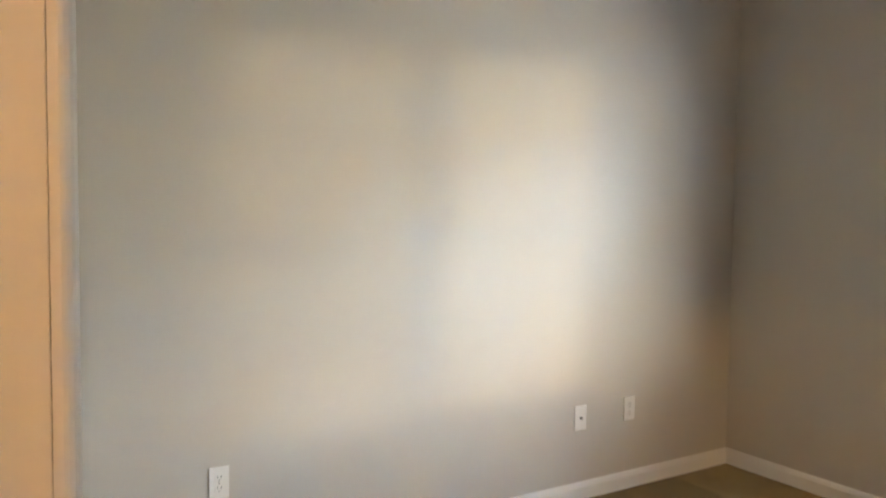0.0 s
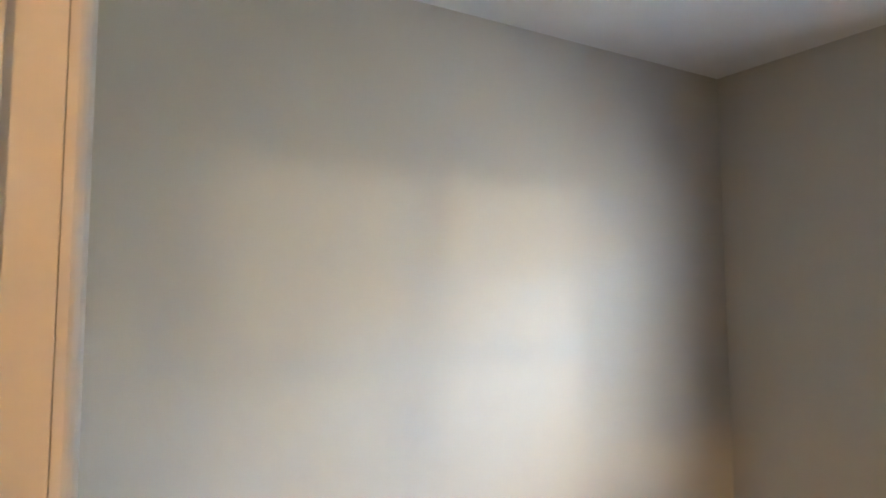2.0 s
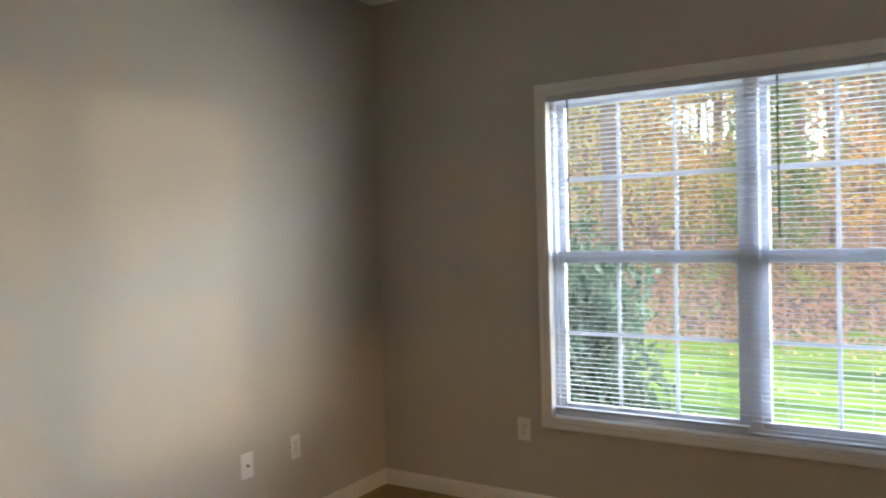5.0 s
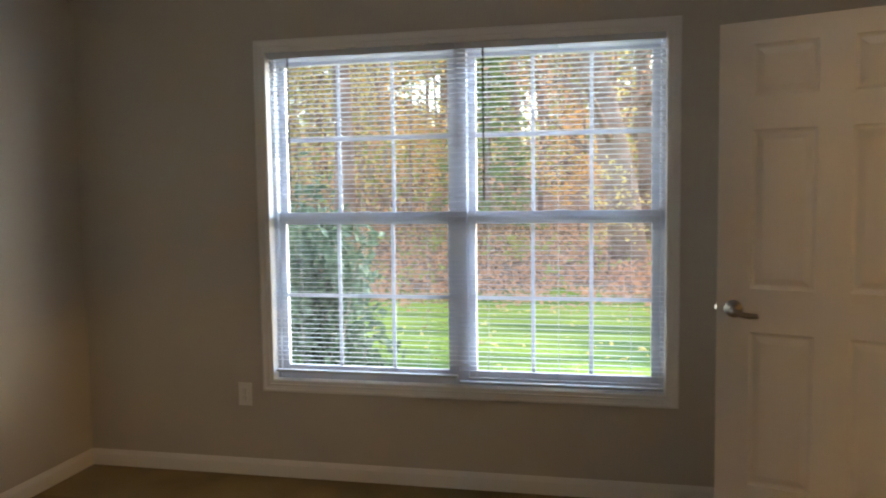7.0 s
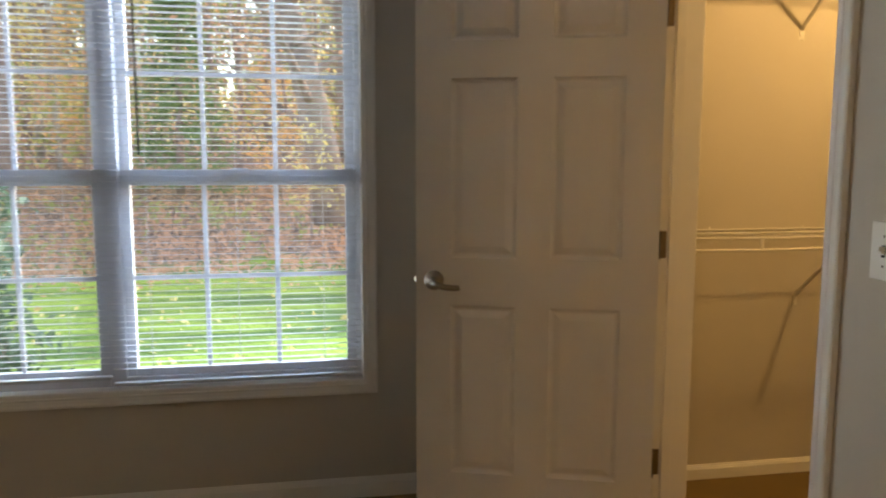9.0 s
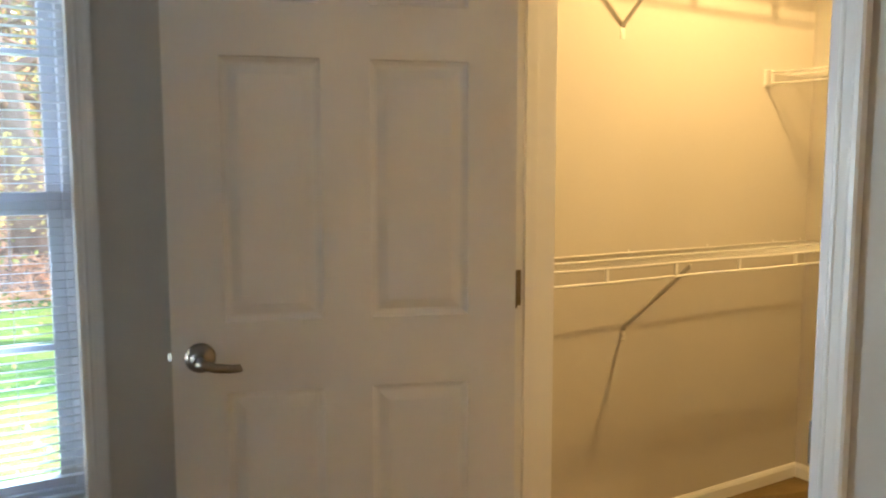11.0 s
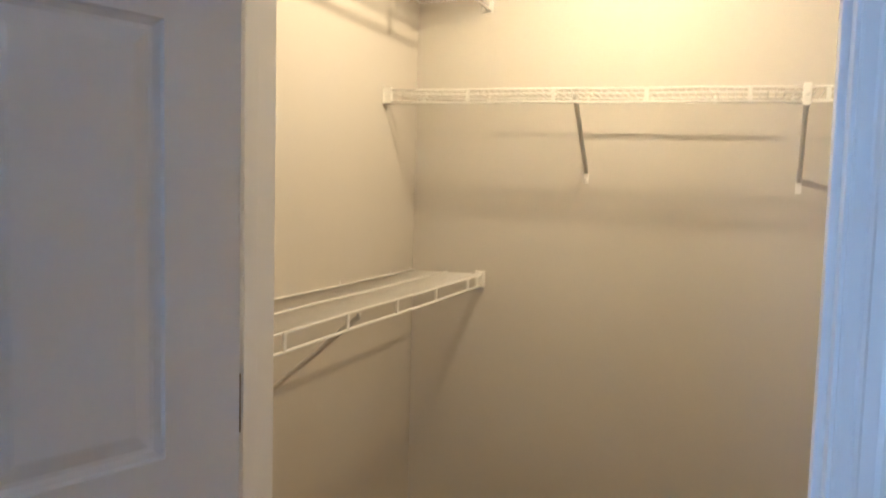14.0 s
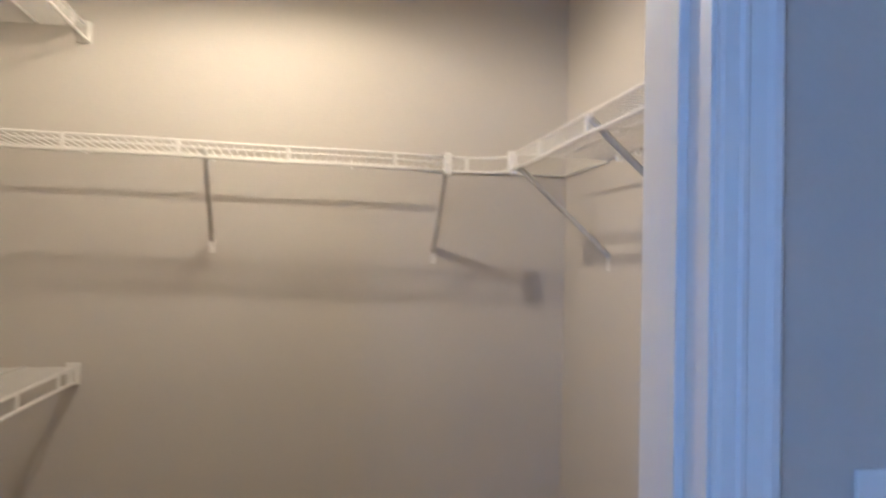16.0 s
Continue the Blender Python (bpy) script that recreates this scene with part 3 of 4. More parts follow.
KZ, KU = 0.942, DW - 0.062
for face, out in ((DT, 1), (0.0, -1)):
    bm = bmesh.new()
    lathe(bm, [(0.034, 0), (0.034, 0.004), (0.031, 0.011), (0.023, 0.017), (0.014, 0.020), (0.012, 0.040), (0.010, 0.046)], (face, -KU, KZ), (out, 0, 0), 28)
    rose = part("rosette", bm, M_nickel, door, "satin nickel round rosette")
    bm = bmesh.new()
    x = face + out * 0.040
    pts = [(x, -KU, KZ), (x + out * 0.006, -KU + 0.016, KZ - 0.008), (x + out * 0.007, -KU + 0.040, KZ - 0.015), (x + out * 0.005, -KU + 0.068, KZ - 0.018), (x + out * 0.002, -KU + 0.086, KZ - 0.018), (x + out * 0.001, -KU + 0.092, KZ - 0.016)]
    tube(bm, pts, 0.0122, 12, 0.0088)
    part("lever", bm, M_nickel, rose, "satin nickel curved lever")
bm = bmesh.new()
box(bm, DT / 2 - 0.012, DT / 2 + 0.012, -DW - 0.0015, -DW + 0.002, KZ - 0.028, KZ + 0.028, 0.001)
part("latch_plate", bm, M_nickel, door)
bm = bmesh.new()
for r in prism(bm, [[(DT / 2 - 0.007, -DW, KZ - 0.008), (DT / 2 + 0.007, -DW, KZ - 0.008), (DT / 2 + 0.007, -DW, KZ + 0.008), (DT / 2 - 0.007, -DW, KZ + 0.008)],
                    [(DT / 2 - 0.007, -DW - 0.011, KZ - 0.008), (DT / 2 - 0.003, -DW - 0.011, KZ - 0.008), (DT / 2 - 0.003, -DW - 0.011, KZ + 0.008), (DT / 2 - 0.007, -DW - 0.011, KZ + 0.008)]], Vector):
    bm.faces.new(r)
part("latch_bolt", bm, M_nickel, door, "bright latch bolt")
for z in (0.333, 1.072, 1.811):
    bm = bmesh.new()
    tube(bm, [(-0.004, 0.0, z - 0.0445), (-0.004, 0.0, z + 0.0445)], 0.0075, 10)
    for k in (-0.045, 0.045):
        lathe(bm, [(0.0045, -0.002), (0.0075, 0), (0.0045, 0.003)], (-0.004, 0.0, z + k), (0, 0, 1), 10)
    box(bm, -0.003, 0.031, 0.0005, 0.0028, z - 0.0445, z + 0.0445, 0.0008)
    part("hinge", bm, M_brass, door, "aged brass butt hinge")
for z in (0.333, 1.072, 1.811):
    bm = bmesh.new()
    box(bm, XE + 0.003, XE + 0.034, DY1 - 0.0022, DY1 + 0.001, z - 0.0445, z + 0.0445, 0.0008)
    for dz in (-0.028, 0.0, 0.028):
        lathe(bm, [(0.0035, 0), (0.003, 0.0008)], (XE + 0.020, DY1 - 0.002, z + dz), (0, -1, 0), 8)
    part("hinge_leaf", bm, M_brass, closet_jamb, "aged brass hinge leaf screwed to the jamb")
bm = bmesh.new()
box(bm, XE - 0.0035, XE + 0.034, DY0 - 0.001, DY0 + 0.0016, 0.905, 0.973, 0.0006)
box(bm, XE - 0.0045, XE - 0.0025, DY0 - 0.007, DY0 + 0.0014, 0.915, 0.963, 0.0006)
part("strike_plate", bm, M_nickel, closet_jamb, "dark nickel strike plate")

# ---- closet wire shelves ----
DEPTH = 0.305


def strut(parent, foot, top, label="grey steel shelf brace"):
    """A folded steel brace from the front rod down to a screwed foot on the wall."""
    foot, top = Vector(foot), Vector(top)
    bm = bmesh.new()
    d = (top - foot)
    out = Vector((d.x, d.y, 0)).normalized()
    tube(bm, [foot + out * 0.002 + Vector((0, 0, 0.022)), foot + out * 0.010 + Vector((0, 0, 0.034)), foot + d * 0.5 + Vector((0, 0, 0.010)), top + Vector((0, 0, -0.004)), top + Vector((0, 0, 0.006))], 0.0080, 6)
    ob = part("brace", bm, M_strut, parent, label)
    bm = bmesh.new()
    side = Vector((-out.y, out.x, 0))
    a, b = foot - side * 0.010, foot + side * 0.010 + out * 0.003
    box(bm, min(a.x, b.x), max(a.x, b.x), min(a.y, b.y), max(a.y, b.y), foot.z - 0.020, foot.z + 0.024, 0.001)
    lathe(bm, [(0.005, 0), (0.004, 0.002)], foot + out * 0.003 - Vector((0, 0, 0.004)), out, 8)
    part("brace_foot", bm, M_wire, ob, "white screwed foot")


def wall_end(parent, at, inward, out):
    """Moulded bracket that holds the front rod and lip against a wall."""
    at, inward, out = Vector(at), Vector(inward), Vector(out)
    bm = bmesh.new()
    corners = [at - out * 0.030 + Vector((0, 0, 0.012)), at + out * 0.014 + inward * 0.006 + Vector((0, 0, -0.058))]
    a, b = corners
    box(bm, min(a.x, b.x), max(a.x, b.x), min(a.y, b.y), max(a.y, b.y), b.z, a.z, 0.002)
    c, d = at - out * 0.012 + Vector((0, 0, 0.008)), at + out * 0.010 + inward * 0.032 + Vector((0, 0, -0.054))
    box(bm, min(c.x, d.x), max(c.x, d.x), min(c.y, d.y), max(c.y, d.y), d.z, c.z, 0.003)
    lathe(bm, [(0.0045, 0), (0.0035, 0.002)], at - out * 0.022 + inward * 0.006 + Vector((0, 0, -0.004)), inward, 8)
    part("end_bracket", bm, M_wire, parent, "white moulded end bracket")


def wire_shelf(name, start, end, out, z, label, ties, clips, front_cut=(0.0, 0.0), rise=0.0):
    """Ventilated shelf along a wall from start to end; out points into the closet."""
    s, e, o = Vector((*start, 0)), Vector((*end, 0)), Vector((*out, 0))
    along = (e - s).normalized()
    L = (e - s).length
    shelf = root(name, (0, 0, 0), label, "shelf", "wire shelves in the closet")
    along = (along + Vector((0, 0, -rise / L))).normalized()
    up = Vector((0, 0, z + rise))
    f0, f1 = front_cut
    for nm, dist, dz, r, c0, c1 in (("back_rod", 0.008, 0.003, 0.0034, 0, 0), ("middle_rod", 0.155, 0.004, 0.0036, f0 * 0.5, f1 * 0.5), ("front_rod", DEPTH, 0.0, 0.0040, f0, f1), ("lip_rod", DEPTH + 0.002, -0.044, 0.0048, f0, f1)):
        bm = bmesh.new()
        n = 9
        pts = [s + along * (c0 + (L - c0 - c1) * k / n) + o * dist + up + Vector((0, 0, dz + 0.0012 * math.sin(k * 1.7 + z))) for k in range(n + 1)]
        tube(bm, pts, r, 8)
        part(nm, bm, M_wire, shelf)
    bm = bmesh.new()
    tube(bm, [o * 0.006, o * DEPTH * 0.5, o * DEPTH + Vector((0, 0, 0.003))], 0.0015, 5)
    me = done(bm, "deck_wire", M_wire)
    count = int(L / 0.0254)
    for k in range(count + 1):
        wire = new("deck_wire", me)
        wire.parent = shelf
        wire.location = s + along * (0.006 + (L - 0.012) * k / count + random.uniform(-0.0006, 0.0006)) + up
    for t in ties:
        bm = bmesh.new()
        p = s + along * t + o * (DEPTH + 0.001) + up
        a, b = p - along * 0.0065 - o * 0.002 + Vector((0, 0, -0.047)), p + along * 0.0065 + o * 0.005 + Vector((0, 0, 0.003))
        box(bm, min(a.x, b.x), max(a.x, b.x), min(a.y, b.y), max(a.y, b.y), a.z, b.z, 0.0015)
        part("lip_tie", bm, M_wire, shelf)
    for t in clips:
        bm = bmesh.new()
        p = s + along * t + up
        a, b = p - along * 0.006 + Vector((0, 0, -0.016)), p + along * 0.006 + o * 0.014 + Vector((0, 0, 0.005))
        box(bm, min(a.x, b.x), max(a.x, b.x), min(a.y, b.y), max(a.y, b.y), a.z, b.z, 0.002)
        lathe(bm, [(0.0045, 0), (0.0045, 0.003)], p + Vector((0, 0, 0.010)), o, 8)
        part("wall_clip", bm, M_wire, shelf)
    return shelf


west = XC + 0.004
low = wire_shelf("wire_shelf", (west, YN), (XB - 0.004, YN), (0, -1), 1.060, "white wire shelf low on the closet wall", [0.10, 0.40, 0.70, 1.01, 1.32, 1.64, 1.74], [0.06, 0.36, 0.78, 1.20, 1.60, 1.78])
wall_end(low, (XB, YN - DEPTH, 1.064), (-1, 0, 0), (0, -1, 0))
wall_end(low, (XC, YN - DEPTH, 1.064), (1, 0, 0), (0, -1, 0))
strut(low, (4.711, YN, 0.757), (4.715, YN - DEPTH, 1.047))
high = wire_shelf("wire_shelf", (west, YN), (XB - 0.004, YN), (0, -1), 2.145, "white wire shelf high under the closet ceiling", [0.10, 0.40, 0.72, 1.06, 1.36, 1.66], [0.06, 0.48, 0.90, 1.30, 1.70])
wall_end(high, (XB, YN - DEPTH, 2.150), (-1, 0, 0), (0, -1, 0))
wall_end(high, (XC, YN - DEPTH, 2.150), (1, 0, 0), (0, -1, 0))
strut(high, (4.677, YN, 1.850), (4.680, YN - DEPTH, 2.137))
ZB = 1.737
back = wire_shelf("wire_shelf", (XB, YN - 0.004), (XB, -1.505), (-1, 0), ZB, "white wire shelf across the closet back wall", [0.33, 0.64, 0.95, 1.265], [0.03, 0.31, 0.70, 1.15, 1.40], rise=0.022)
wall_end(back, (XB - DEPTH, YN, ZB + 0.026), (0, -1, 0), (-1, 0, 0))
strut(back, (XB, -0.782, 1.453), (XB - DEPTH, -0.793, ZB - 0.010))
strut(back, (XB, -1.514, 1.433), (XB - DEPTH, -1.505, ZB - 0.010))
ZS = 1.735
side = wire_shelf("wire_shelf", (5.36, YSC), (west, YSC), (0, 1), ZS, "white wire shelf along the closet end wall", [0.05, 0.28, 0.62, 0.93, 1.25], [0.08, 0.21, 0.34, 0.47, 0.90, 1.30])
wall_end(side, (XC, YSC + DEPTH, ZS + 0.006), (1, 0, 0), (0, 1, 0))
strut(side, (5.36, YSC, 1.420), (5.362, YSC + DEPTH, ZS - 0.010))
strut(side, (4.72, YSC, 1.420), (4.722, YSC + DEPTH, ZS - 0.010))

# curved corner unit between the two runs
corner = root("corner_shelf", (0, 0, 0), "white wire corner shelf joining two runs", "shelf", "wire shelves in the closet")
C0, C1 = Vector((XB - DEPTH, -1.505, ZB)), Vector((5.36, YSC + DEPTH, ZS))


def bend(t, dz):
    """The corner's front edge: leaves one run along -y and meets the other along -x."""
    k = Vector((XB - DEPTH, YSC + DEPTH - 0.004, (ZB + ZS) / 2))
    p = C0 * (1 - t) ** 2 + k * 2 * t * (1 - t) + C1 * t * t
    return p + Vector((0, 0, dz))


for nm, dz in (("front_rod", 0.0), ("lip_rod", -0.044)):
    bm = bmesh.new()
    tube(bm, [bend(k / 10, dz) for k in range(11)], 0.0040, 8)
    part(nm, bm, M_wire, corner)
for t in (0.18, 0.85):
    bm = bmesh.new()
    p, d = bend(t, 0.0), (bend(t + 0.05, 0) - bend(t - 0.05, 0)).normalized()
    q = Vector((-d.y, d.x, 0)) * 0.003
    rings = [[p + d * k + q * j + Vector((0, 0, h)) for k, j in ((-0.0065, -1), (0.0065, -1), (0.0065, 1), (-0.0065, 1))] for h in (-0.047, 0.003)]
    for r in prism(bm, rings, Vector):
        bm.faces.new(r)
    part("lip_tie", bm, M_wire, corner)
bm = bmesh.new()
tube(bm, [(XB - 0.008, -1.505, ZB - 0.004), (XB - 0.008, YSC + 0.008, ZB - 0.006), (5.36, YSC + 0.008, ZS - 0.004)], 0.0032, 8)
part("back_rod", bm, M_wire, corner)
for k in range(19):
    y = -1.510 - 0.0254 * k
    if y < YSC + 0.01:
        break
    front = XB - DEPTH
    for i in range(41):
        p = bend(i / 40, 0)
        if p.y <= y:
            front = p.x
            break
    else:
        front = 5.36
    bm = bmesh.new()
    tube(bm, [(XB - 0.006, y, ZB), (front, y, ZB + 0.002)], 0.0015, 5)
    part("deck_wire", bm, M_wire, corner)
for p, q in ((C0, Vector((-1, 0, 0))), (C1, Vector((0, 1, 0)))):
    bm = bmesh.new()
    c = p + Vector((0, 0, -0.022))
    a, b = c - Vector((0.012, 0.012, 0.036)), c + Vector((0.012, 0.012, 0.034))
    box(bm, a.x, b.x, a.y, b.y, a.z, b.z, 0.005)
    lathe(bm, [(0.006, 0), (0.004, 0.003)], c + q * 0.012, q, 10)
    part("joint_clip", bm, M_wire, corner, "white moulded joining clip")


def ceiling_lamp(place, ceiling_z, label, lit_down=False):
    """Plain porcelain lampholder that carries the bulb."""
    ob = root("ceiling_lamp", (place[0], place[1], ceiling_z), label, "ceiling light")
    bm = bmesh.new()
    foot = -0.022 if lit_down else -0.045
    lathe(bm, [(0.055, 0), (0.055, -0.008), (0.040, -0.015), (0.022, -0.018), (0.020, foot)], (0, 0, 0), (0, 0, 1), 24)
    part("lampholder", bm, M_plate, ob)
    if lit_down:
        bm = bmesh.new()
        lathe(bm, [(0.0, -0.020), (0.022, -0.022), (0.024, -0.034), (0.020, -0.036), (0.0, -0.036)], (0, 0, 0), (0, 0, 1), 24)
        part("bulb_base", bm, M_plate, ob, "white bulb base")
    return ob


ceiling_lamp((4.975, -0.92), HC, "white porcelain lampholder on the closet ceiling", True)
# the holder at 1.35, -4.85 is made up, above the added door lamp
for hx, hy in ((3.05, -4.35), (1.35, -4.85)):
    ceiling_lamp((hx, hy), 2.44, "white porcelain lampholder added out of view in the hallway")


# ---- outdoors ----
GZ = -0.5


def lie(x, y):
    """Height of the ground: flat lawn, then a bank that rises into the wood."""
    u = max(0.0, y - 10.0)
    rise = 0.13 * u - 0.0009 * u * u if u < 60 else 4.56 + 0.02 * (u - 60)
    open_east = min(1.0, max(0.0, (16.0 - x) / 8.0))
    return GZ + (rise + 0.05 * noise.noise(Vector((x * 0.3, y * 0.3, 0))) * min(1, u)) * open_east



bm = bmesh.new()
ys = [0.14 + 0.5 * k for k in range(60)] + [30.5 + 2 * k for k in range(30)] + [95, 120, 160, 240, 400, 900]
xs = [-900, -300, -120] + [-60 + 2.0 * k for k in range(56)] + [80, 200, 900]
grid = [[bm.verts.new((x, y, lie(x, y))) for x in xs] for y in ys]
for r0, r1 in zip(grid, grid[1:]):
    for k in range(len(xs) - 1):
        bm.faces.new((r0[k], r0[k + 1], r1[k + 1], r1[k])).smooth = True
thing("ground", bm, M_ground, "green lawn running up to a leaf-covered bank", "ground", kind="structure")


def leaves(name, centres, spread, count, size, material, rng, droop=0.0):
    """Many small folded leaves about given centres, as one mesh."""
    c = np.array([tuple(v) for v in centres])
    pick = c[rng.integers(0, len(c), count)]
    off = rng.normal(0, 1, (count, 3)) * np.array(spread)
    p = pick + off
    a = rng.normal(0, 1, (count, 3))
    a /= np.linalg.norm(a, axis=1)[:, None]
    b = np.cross(a, rng.normal(0, 1, (count, 3)))
    b /= np.linalg.norm(b, axis=1)[:, None]
    w = np.cross(a, b)
    s = size * rng.uniform(0.6, 1.35, (count, 1))
    vs = np.stack([p - a * s, p + b * s * 0.5 + w * s * 0.15, p + a * s, p - b * s * 0.5 + w * s * 0.15], 1).reshape(-1, 3)
    idx = np.arange(count * 4).reshape(-1, 4)
    faces = np.concatenate([idx[:, [0, 1, 2]], idx[:, [0, 2, 3]]])
    me = bpy.data.meshes.new(name)
    me.from_pydata(vs.tolist(), [], faces.tolist())
    me.materials.append(material)
    return me


EYE = Vector((2.65, -3.4, 0))


def spot(bearing, dist):
    """A place outdoors by bearing (degrees west of north) and distance from the bedroom doorway."""
    a = radians(bearing)
    x, y = EYE.x - math.sin(a) * dist, EYE.y + math.cos(a) * dist
    return Vector((x, y, lie(x, y) - 0.05))


# openings to the sky through the wood: bearing, height, half widths, in degrees
GAPS = ((12.4, 7.4, 1.9, 1.7), (5.6, 5.8, 1.4, 1.9), (3.4, 11.0, 1.6, 1.2), (-3.6, 10.6, 1.8, 1.8), (22.0, 6.2, 0.7, 0.7), (8.3, 9.0, 0.7, 1.0), (16.4, 9.5, 0.6, 0.8))


def in_gap(p, edge):
    """Whether a place lies in one of the openings, as seen from the bedroom doorway."""
    d = p - EYE
    b, e = math.degrees(math.atan2(-d.x, d.y)), math.degrees(math.atan2(d.z - 1.4, math.hypot(d.x, d.y)))
    return any(((b - gb) / gw) ** 2 + ((e - ge) / gh) ** 2 < edge for gb, ge, gw, gh in GAPS)


def tree(bearing, dist, height, radius, bark, leaf, count, size, label, lean=(0.0, 0.0), low=0.3, seed=1, width=0.22, category="tree"):
    """Tapered trunk with forking limbs and a loose crown of separate leaves."""
    rng = np.random.default_rng(seed)
    base = spot(bearing, dist)
    ob = root("tree", base, label, category, "trees in the wood")
    bm = bmesh.new()
    axis = [Vector((lean[0] * height * (k / 6) ** 1.4 + rng.normal(0, 0.02) * height * 0.1 * (k > 0), lean[1] * height * k / 6, height * k / 6)) for k in range(7)]
    tube(bm, axis, radius, 10, radius * 0.25)
    tips = []
    for k in range(13):
        t = low + (0.97 - low) * k / 12
        i = min(5, int(t * 6))
        p = axis[i].lerp(axis[i + 1], t * 6 - i)
        ang = k * 2.4 + rng.uniform(-0.5, 0.5)
        reach = height * width * (1.15 - 0.6 * t) * rng.uniform(0.7, 1.2)
        d = Vector((math.cos(ang), math.sin(ang), rng.uniform(0.2, 0.9)))
        mid, tip = p + d * reach * 0.5 + Vector((0, 0, 0.02 * height)), p + d * reach
        tube(bm, [p, mid, tip], radius * 0.30 * (1.1 - t * 0.7), 6, radius * 0.06)
        tips += [mid, tip, (mid + tip) / 2]
        for q in range(3):
            e = mid + Vector((rng.normal(), rng.normal(), rng.normal() * 0.6)) * reach * 0.4
            tube(bm, [mid, (mid + e) / 2 + Vector((0, 0, 0.05)), e], radius * 0.10, 5, radius * 0.03)
            tips.append(e)
    part("trunk", bm, bark, ob)
    tips = [t for t in tips if not in_gap(base + t, 1.0)]
    if count:
        crown = new("crown", leaves("crown", tips, (height * 0.045, height * 0.045, height * 0.04), count, size, leaf, rng))
        crown.parent = ob
    return ob


def conifer(bearing, dist, height, label, seed):
    """Evergreen with drooping whorls."""
    rng = np.random.default_rng(seed)
    ob = root("tree", spot(bearing, dist), label, "tree", "trees in the wood")
    bm = bmesh.new()
    tube(bm, [(0, 0, 0), (0.05, 0, height * 0.5), (0, 0, height)], 0.13, 8, 0.02)
    tips = []
    for k in range(46):
        t = 0.08 + 0.9 * k / 46
        ang = k * 2.4
        r = height * 0.24 * (1.05 - t)
        d = Vector((math.cos(ang), math.sin(ang), -0.25))
        p = Vector((0, 0, height * t))
        tube(bm, [p, p + d * r], 0.02, 5, 0.005)
        tips += [p + d * r * f for f in (0.35, 0.6, 0.8, 1.0)]
    part("trunk", bm, M_bark, ob)
    crown = new("crown", leaves("crown", tips, (0.14, 0.14, 0.10), 6000, 0.07, M_fir, rng))
    crown.parent = ob
    return ob


def shrub(place, tips, count, size, leaf, spread, label, seed):
    """Many-stemmed bush: stems from the ground to scattered tips, leaves about them."""
    rng = np.random.default_rng(seed)
    ob = root("shrub", place, label, "shrub")
    bm = bmesh.new()
    for p in tips:
        p = Vector(p)
        tube(bm, [(p.x * 0.15, p.y * 0.15, 0), (p.x * 0.55, p.y * 0.55, p.z * 0.55), p], 0.012, 5, 0.003)
    part("stems", bm, M_bark, ob)
    pts = [Vector(p) * f for p in tips for f in (0.55, 0.75, 0.9, 1.0)]
    crown = new("foliage", leaves("foliage", pts, spread, count, size, leaf, rng))
    crown.parent = ob
    return ob


rng0 = np.random.default_rng(5)
# evergreen bush close outside the window
bush = spot(21.6, 5.6)
bush.z = GZ
tips = [(rng0.normal() * 0.30, rng0.normal() * 0.3, rng0.uniform(0.35, 1.72) - 0.0) for k in range(70)]
tips = [(x * (1.15 - 0.35 * z), y * (1.15 - 0.35 * z), z) for x, y, z in tips]
shrub(bush, tips, 7500, 0.045, M_green, (0.07, 0.07, 0.07), "dark evergreen bush with small glossy leaves by the window", 11)
shrub(spot(23.5, 7.5), [(rng0.normal() * 0.25, rng0.normal() * 0.25, rng0.uniform(0.6, 2.3)) for k in range(40)], 2200, 0.05, M_green, (0.09, 0.09, 0.1), "loose dark green bush behind the evergreen", 12)

tree(19.4, 20, 15, 0.29, M_bark, M_gold, 1300, 0.09, "tall trunk with thin yellow autumn leaves", (0.012, 0), 0.46, 21)
tree(23.6, 27, 13, 0.20, M_pale, M_gold, 3000, 0.11, "pale trunk with yellow autumn leaves", (0.02, 0), 0.15, 22, 0.25)
tree(17.3, 30, 14, 0.15, M_pale, M_gold, 1500, 0.11, "slim pale tree with yellow autumn leaves", (0.01, 0), 0.12, 23)
tree(16.2, 26, 11, 0.11, M_pale, M_gold, 1500, 0.10, "slim pale tree with yellow leaves", (-0.02, 0), 0.2, 24)
tree(14.4, 22, 4.6, 0.06, M_bark, M_orange, 1000, 0.065, "small open tree with orange leaves", (0.02, 0), 0.3, 25, 0.30)
tree(11.8, 32, 13, 0.22, M_bark, M_olive, 5200, 0.13, "tree with olive green leaves", (0.02, 0), 0.35, 26)
tree(26.0, 30, 12, 0.18, M_bark, M_gold, 4500, 0.11, "tree with yellow autumn leaves", (0, 0), 0.12, 27, 0.27)
tree(18.9, 36, 14, 0.16, M_bark, M_orange, 2200, 0.12, "tree with orange leaves deep in the wood", (0, 0), 0.1, 28)
tree(10.4, 28, 9, 0.12, M_bark, M_gold, 1200, 0.10, "slim tree with yellow leaves", (0.03, 0), 0.15, 29)
conifer(8.6, 21, 6.6, "green conifer at the edge of the wood", 31)
tree(6.3, 30, 13, 0.16, M_bark, M_olive, 1800, 0.11, "slim tree with thin green leaves", (-0.04, 0), 0.25, 32)
tree(4.6, 24, 8, 0.10, M_bark, M_rust, 900, 0.09, "small tree with sparse rusty leaves", (0.03, 0), 0.25, 33)
tree(2.6, 34, 14, 0.20, M_bark, M_orange, 1500, 0.11, "half-bare tree with orange leaves", (-0.03, 0), 0.2, 34)
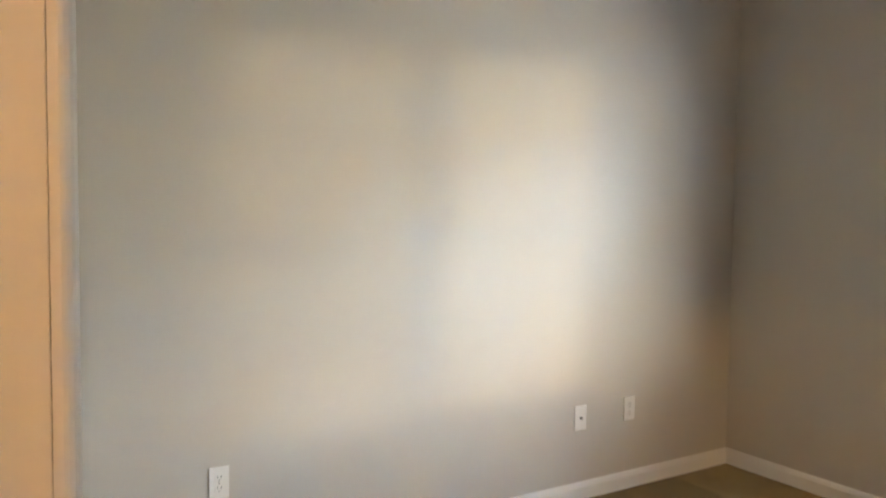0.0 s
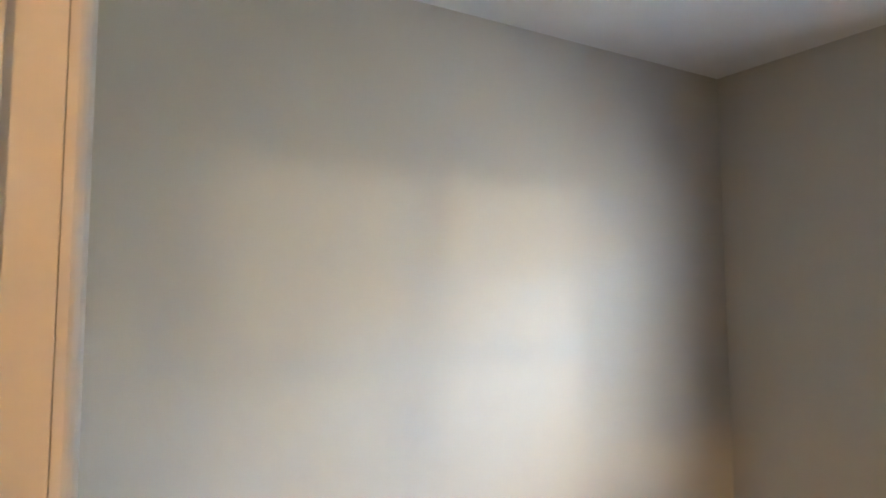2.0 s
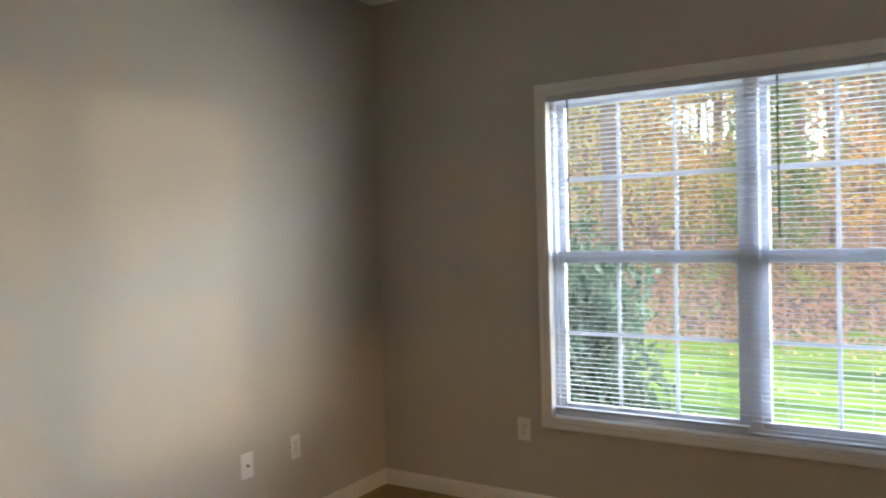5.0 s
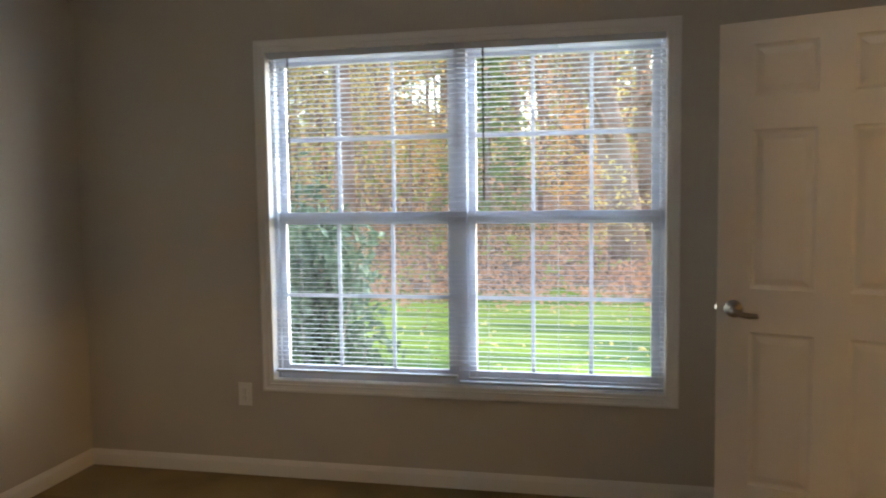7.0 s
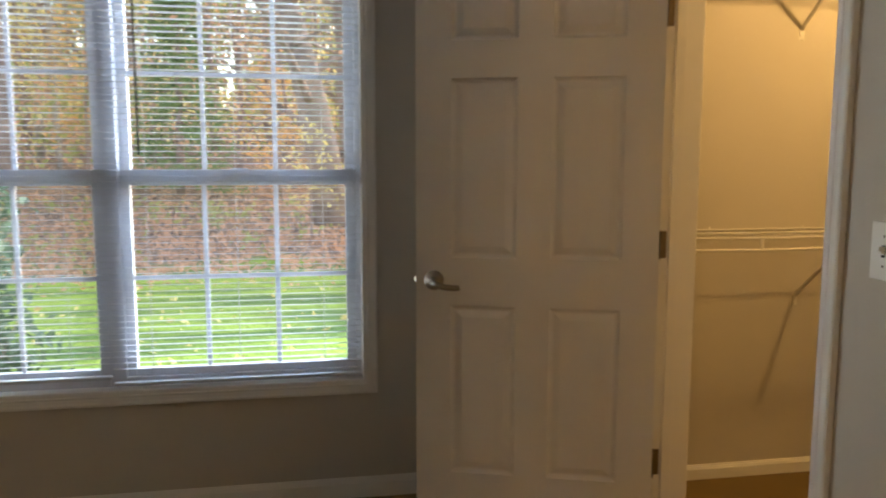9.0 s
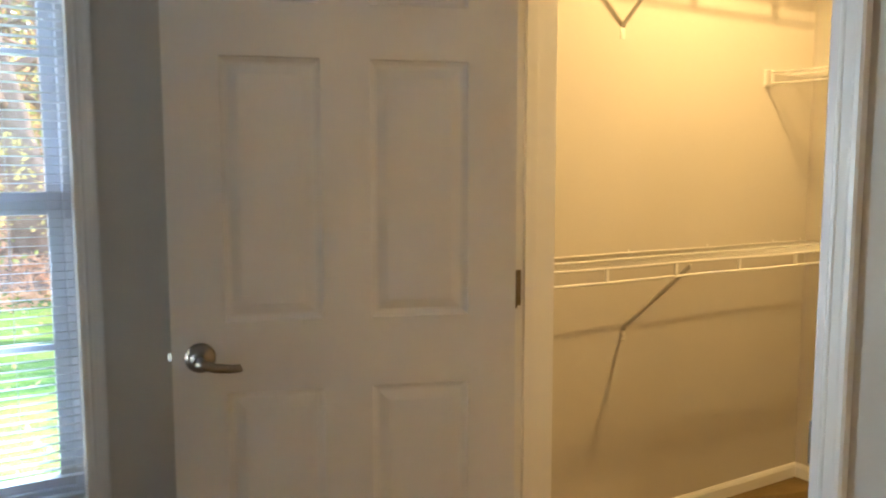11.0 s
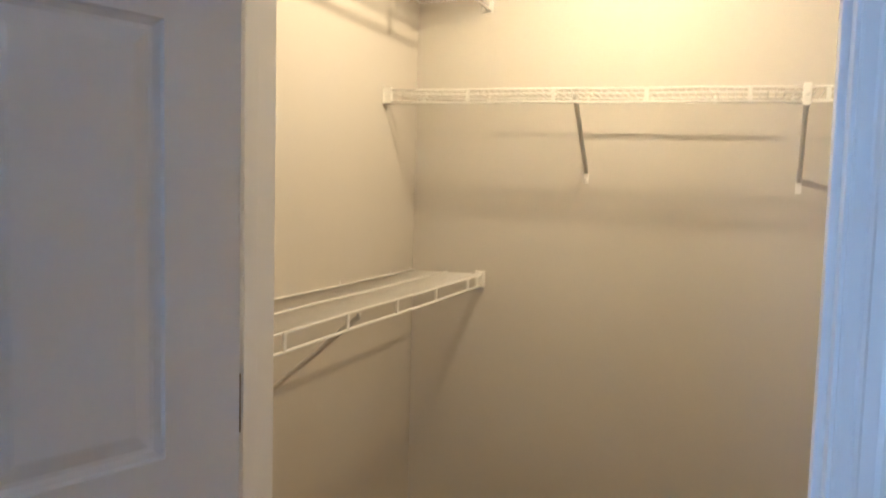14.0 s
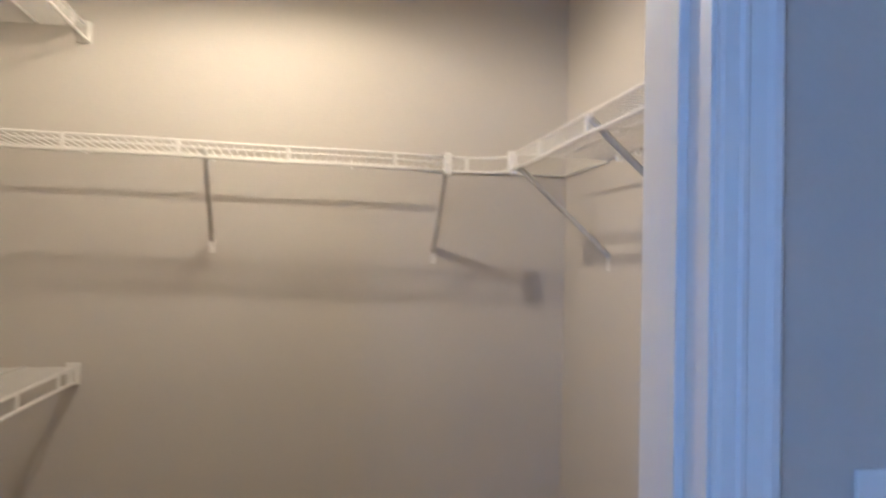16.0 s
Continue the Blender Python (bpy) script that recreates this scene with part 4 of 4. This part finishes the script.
tree(-1.9, 17, 9.5, 0.42, M_bark, M_rust, 500, 0.09, "large leaning almost bare tree", (-0.26, 0), 0.12, 35, 0.34)
tree(-3.3, 19, 11, 0.24, M_bark, M_rust, 700, 0.09, "large almost bare tree", (-0.06, 0), 0.15, 36, 0.30)
tree(-3.9, 26, 10, 0.16, M_pale, M_gold, 1500, 0.10, "tree with pale yellow leaves", (0, 0), 0.12, 37, 0.26)
tree(1.8, 20, 3.2, 0.05, M_bark, M_orange, 900, 0.07, "low orange-leaved sapling on the bank", (0, 0), 0.2, 38, 0.35)
tree(-0.4, 15.5, 2.1, 0.03, M_bark, M_gold, 260, 0.055, "low yellow-leaved sapling on the bank", (0, 0), 0.2, 39, 0.35)

# the wood behind: stems and leaves past counting
rng1 = np.random.default_rng(77)
bm = bmesh.new()
tips = []
for k in range(190):
    p = spot(rng1.uniform(-9, 33), rng1.uniform(30, 75))
    h, r = rng1.uniform(6, 16), rng1.uniform(0.04, 0.14)
    q = p + Vector((rng1.normal() * 0.6, rng1.normal() * 0.3, h))
    tube(bm, [p, (p + q) / 2 + Vector((rng1.normal() * 0.15, 0, 0)), q], r, 5, r * 0.3)
    for j in range(7):
        t = rng1.uniform(0.12, 1.0)
        tip = p.lerp(q, t) + Vector((rng1.normal() * 0.9, rng1.normal() * 0.9, rng1.normal() * 0.5))
        if not in_gap(tip, 1.3):
            tips.append(tip)
wood = thing("woodland_stems", bm, M_bark, "many slim grey-brown trunks of the wood", "woodland", kind="stuff")
for nm, m, c, s in (("yellow_woodland_leaves", M_gold, 3500, 1), ("orange_woodland_leaves", M_orange, 2800, 2), ("green_woodland_leaves", M_olive, 15000, 3)):
    tagged(new(nm, leaves(nm, tips, (0.75, 0.75, 0.6), c, 0.125, m, np.random.default_rng(100 + s))), nm.replace("_", " ") + " scattered through the wood", "foliage", kind="stuff")

# far crowns and twigs that close the view but for a few gaps of sky
rng4 = np.random.default_rng(63)


def far_clumps(count, low, high):
    """Places in the far wood, thinning upwards and kept out of the gaps."""
    out = []
    while len(out) < count:
        b, e, d = rng4.uniform(-10, 36), rng4.uniform(low, high), rng4.uniform(62, 84)
        p = spot(b, d)
        p.z = 1.4 + d * math.tan(radians(e))
        if not in_gap(p, rng4.uniform(0.6, 1.6)):
            out.append(p)
    return out


for nm, m, c, lo, hi, seed in (("far_twigs", M_twig, 17000, -1, 15, 1), ("far_yellow_crowns", M_gold, 2200, 0, 13, 2), ("far_orange_crowns", M_orange, 1500, -1, 7, 3), ("far_green_crowns", M_olive, 7000, 0, 14, 4)):
    tagged(new(nm, leaves(nm, far_clumps(500 if m is not M_twig else 2500, lo, hi), (0.9, 0.9, 0.7), c, 0.42, m, np.random.default_rng(300 + seed))), nm.replace("_", " ") + " deep in the wood", "woodland", kind="stuff")

rng3 = np.random.default_rng(41)
tips = [spot(rng3.uniform(-9, 33), rng3.uniform(22, 50)) + Vector((0, 0, rng3.uniform(0.2, 2.6))) for k in range(260)]
for nm, m, c, s in (("yellow_underbrush", M_gold, 3000, 1), ("rusty_underbrush", M_rust, 6000, 2), ("green_underbrush", M_olive, 5500, 3)):
    tagged(new(nm, leaves(nm, tips, (0.9, 0.9, 0.5), c, 0.12, m, np.random.default_rng(200 + s))), nm.replace("_", " ") + " along the edge of the wood", "underbrush", kind="stuff")

# fallen leaves on the bank and a few on the lawn
rng2 = np.random.default_rng(9)
pts = []
for k in range(3000):
    p = spot(rng2.uniform(-8, 31), 13.2 + abs(rng2.normal()) * 6)
    pts.append(p + Vector((0, 0, 0.07)))
tagged(new("fallen_leaves", leaves("fallen_leaves", pts, (0.15, 0.15, 0.015), 9000, 0.075, M_rust, rng2)), "rusty fallen leaves covering the bank", "leaf litter", kind="stuff")
pts = [spot(rng2.uniform(-8, 31), rng2.uniform(5, 13.4)) + Vector((0, 0, 0.06)) for k in range(500)]
tagged(new("lawn_leaves", leaves("lawn_leaves", pts, (0.1, 0.1, 0.008), 420, 0.05, M_gold, rng2)), "scattered yellow leaves on the lawn", "leaf litter", kind="stuff")
pts = [spot(rng2.uniform(-8, 31), rng2.normal(13.3, 0.7)) + Vector((0, 0, 0.05)) for k in range(400)]
tagged(new("edge_leaves", leaves("edge_leaves", pts, (0.2, 0.1, 0.008), 700, 0.06, M_rust, rng2)), "drift of rusty leaves where the lawn meets the bank", "leaf litter", kind="stuff")
pts = [spot(rng2.uniform(-8, 31), rng2.uniform(14.5, 20)) for k in range(45)]
pts = [p + Vector((rng2.normal() * 0.35, rng2.normal() * 0.35, rng2.uniform(0.05, 0.35))) for p in pts for k in range(8)]
tagged(new("bank_weeds", leaves("bank_weeds", pts, (0.12, 0.12, 0.06), 1600, 0.06, M_olive, rng2)), "patches of low green weeds on the bank", "weeds", kind="stuff")
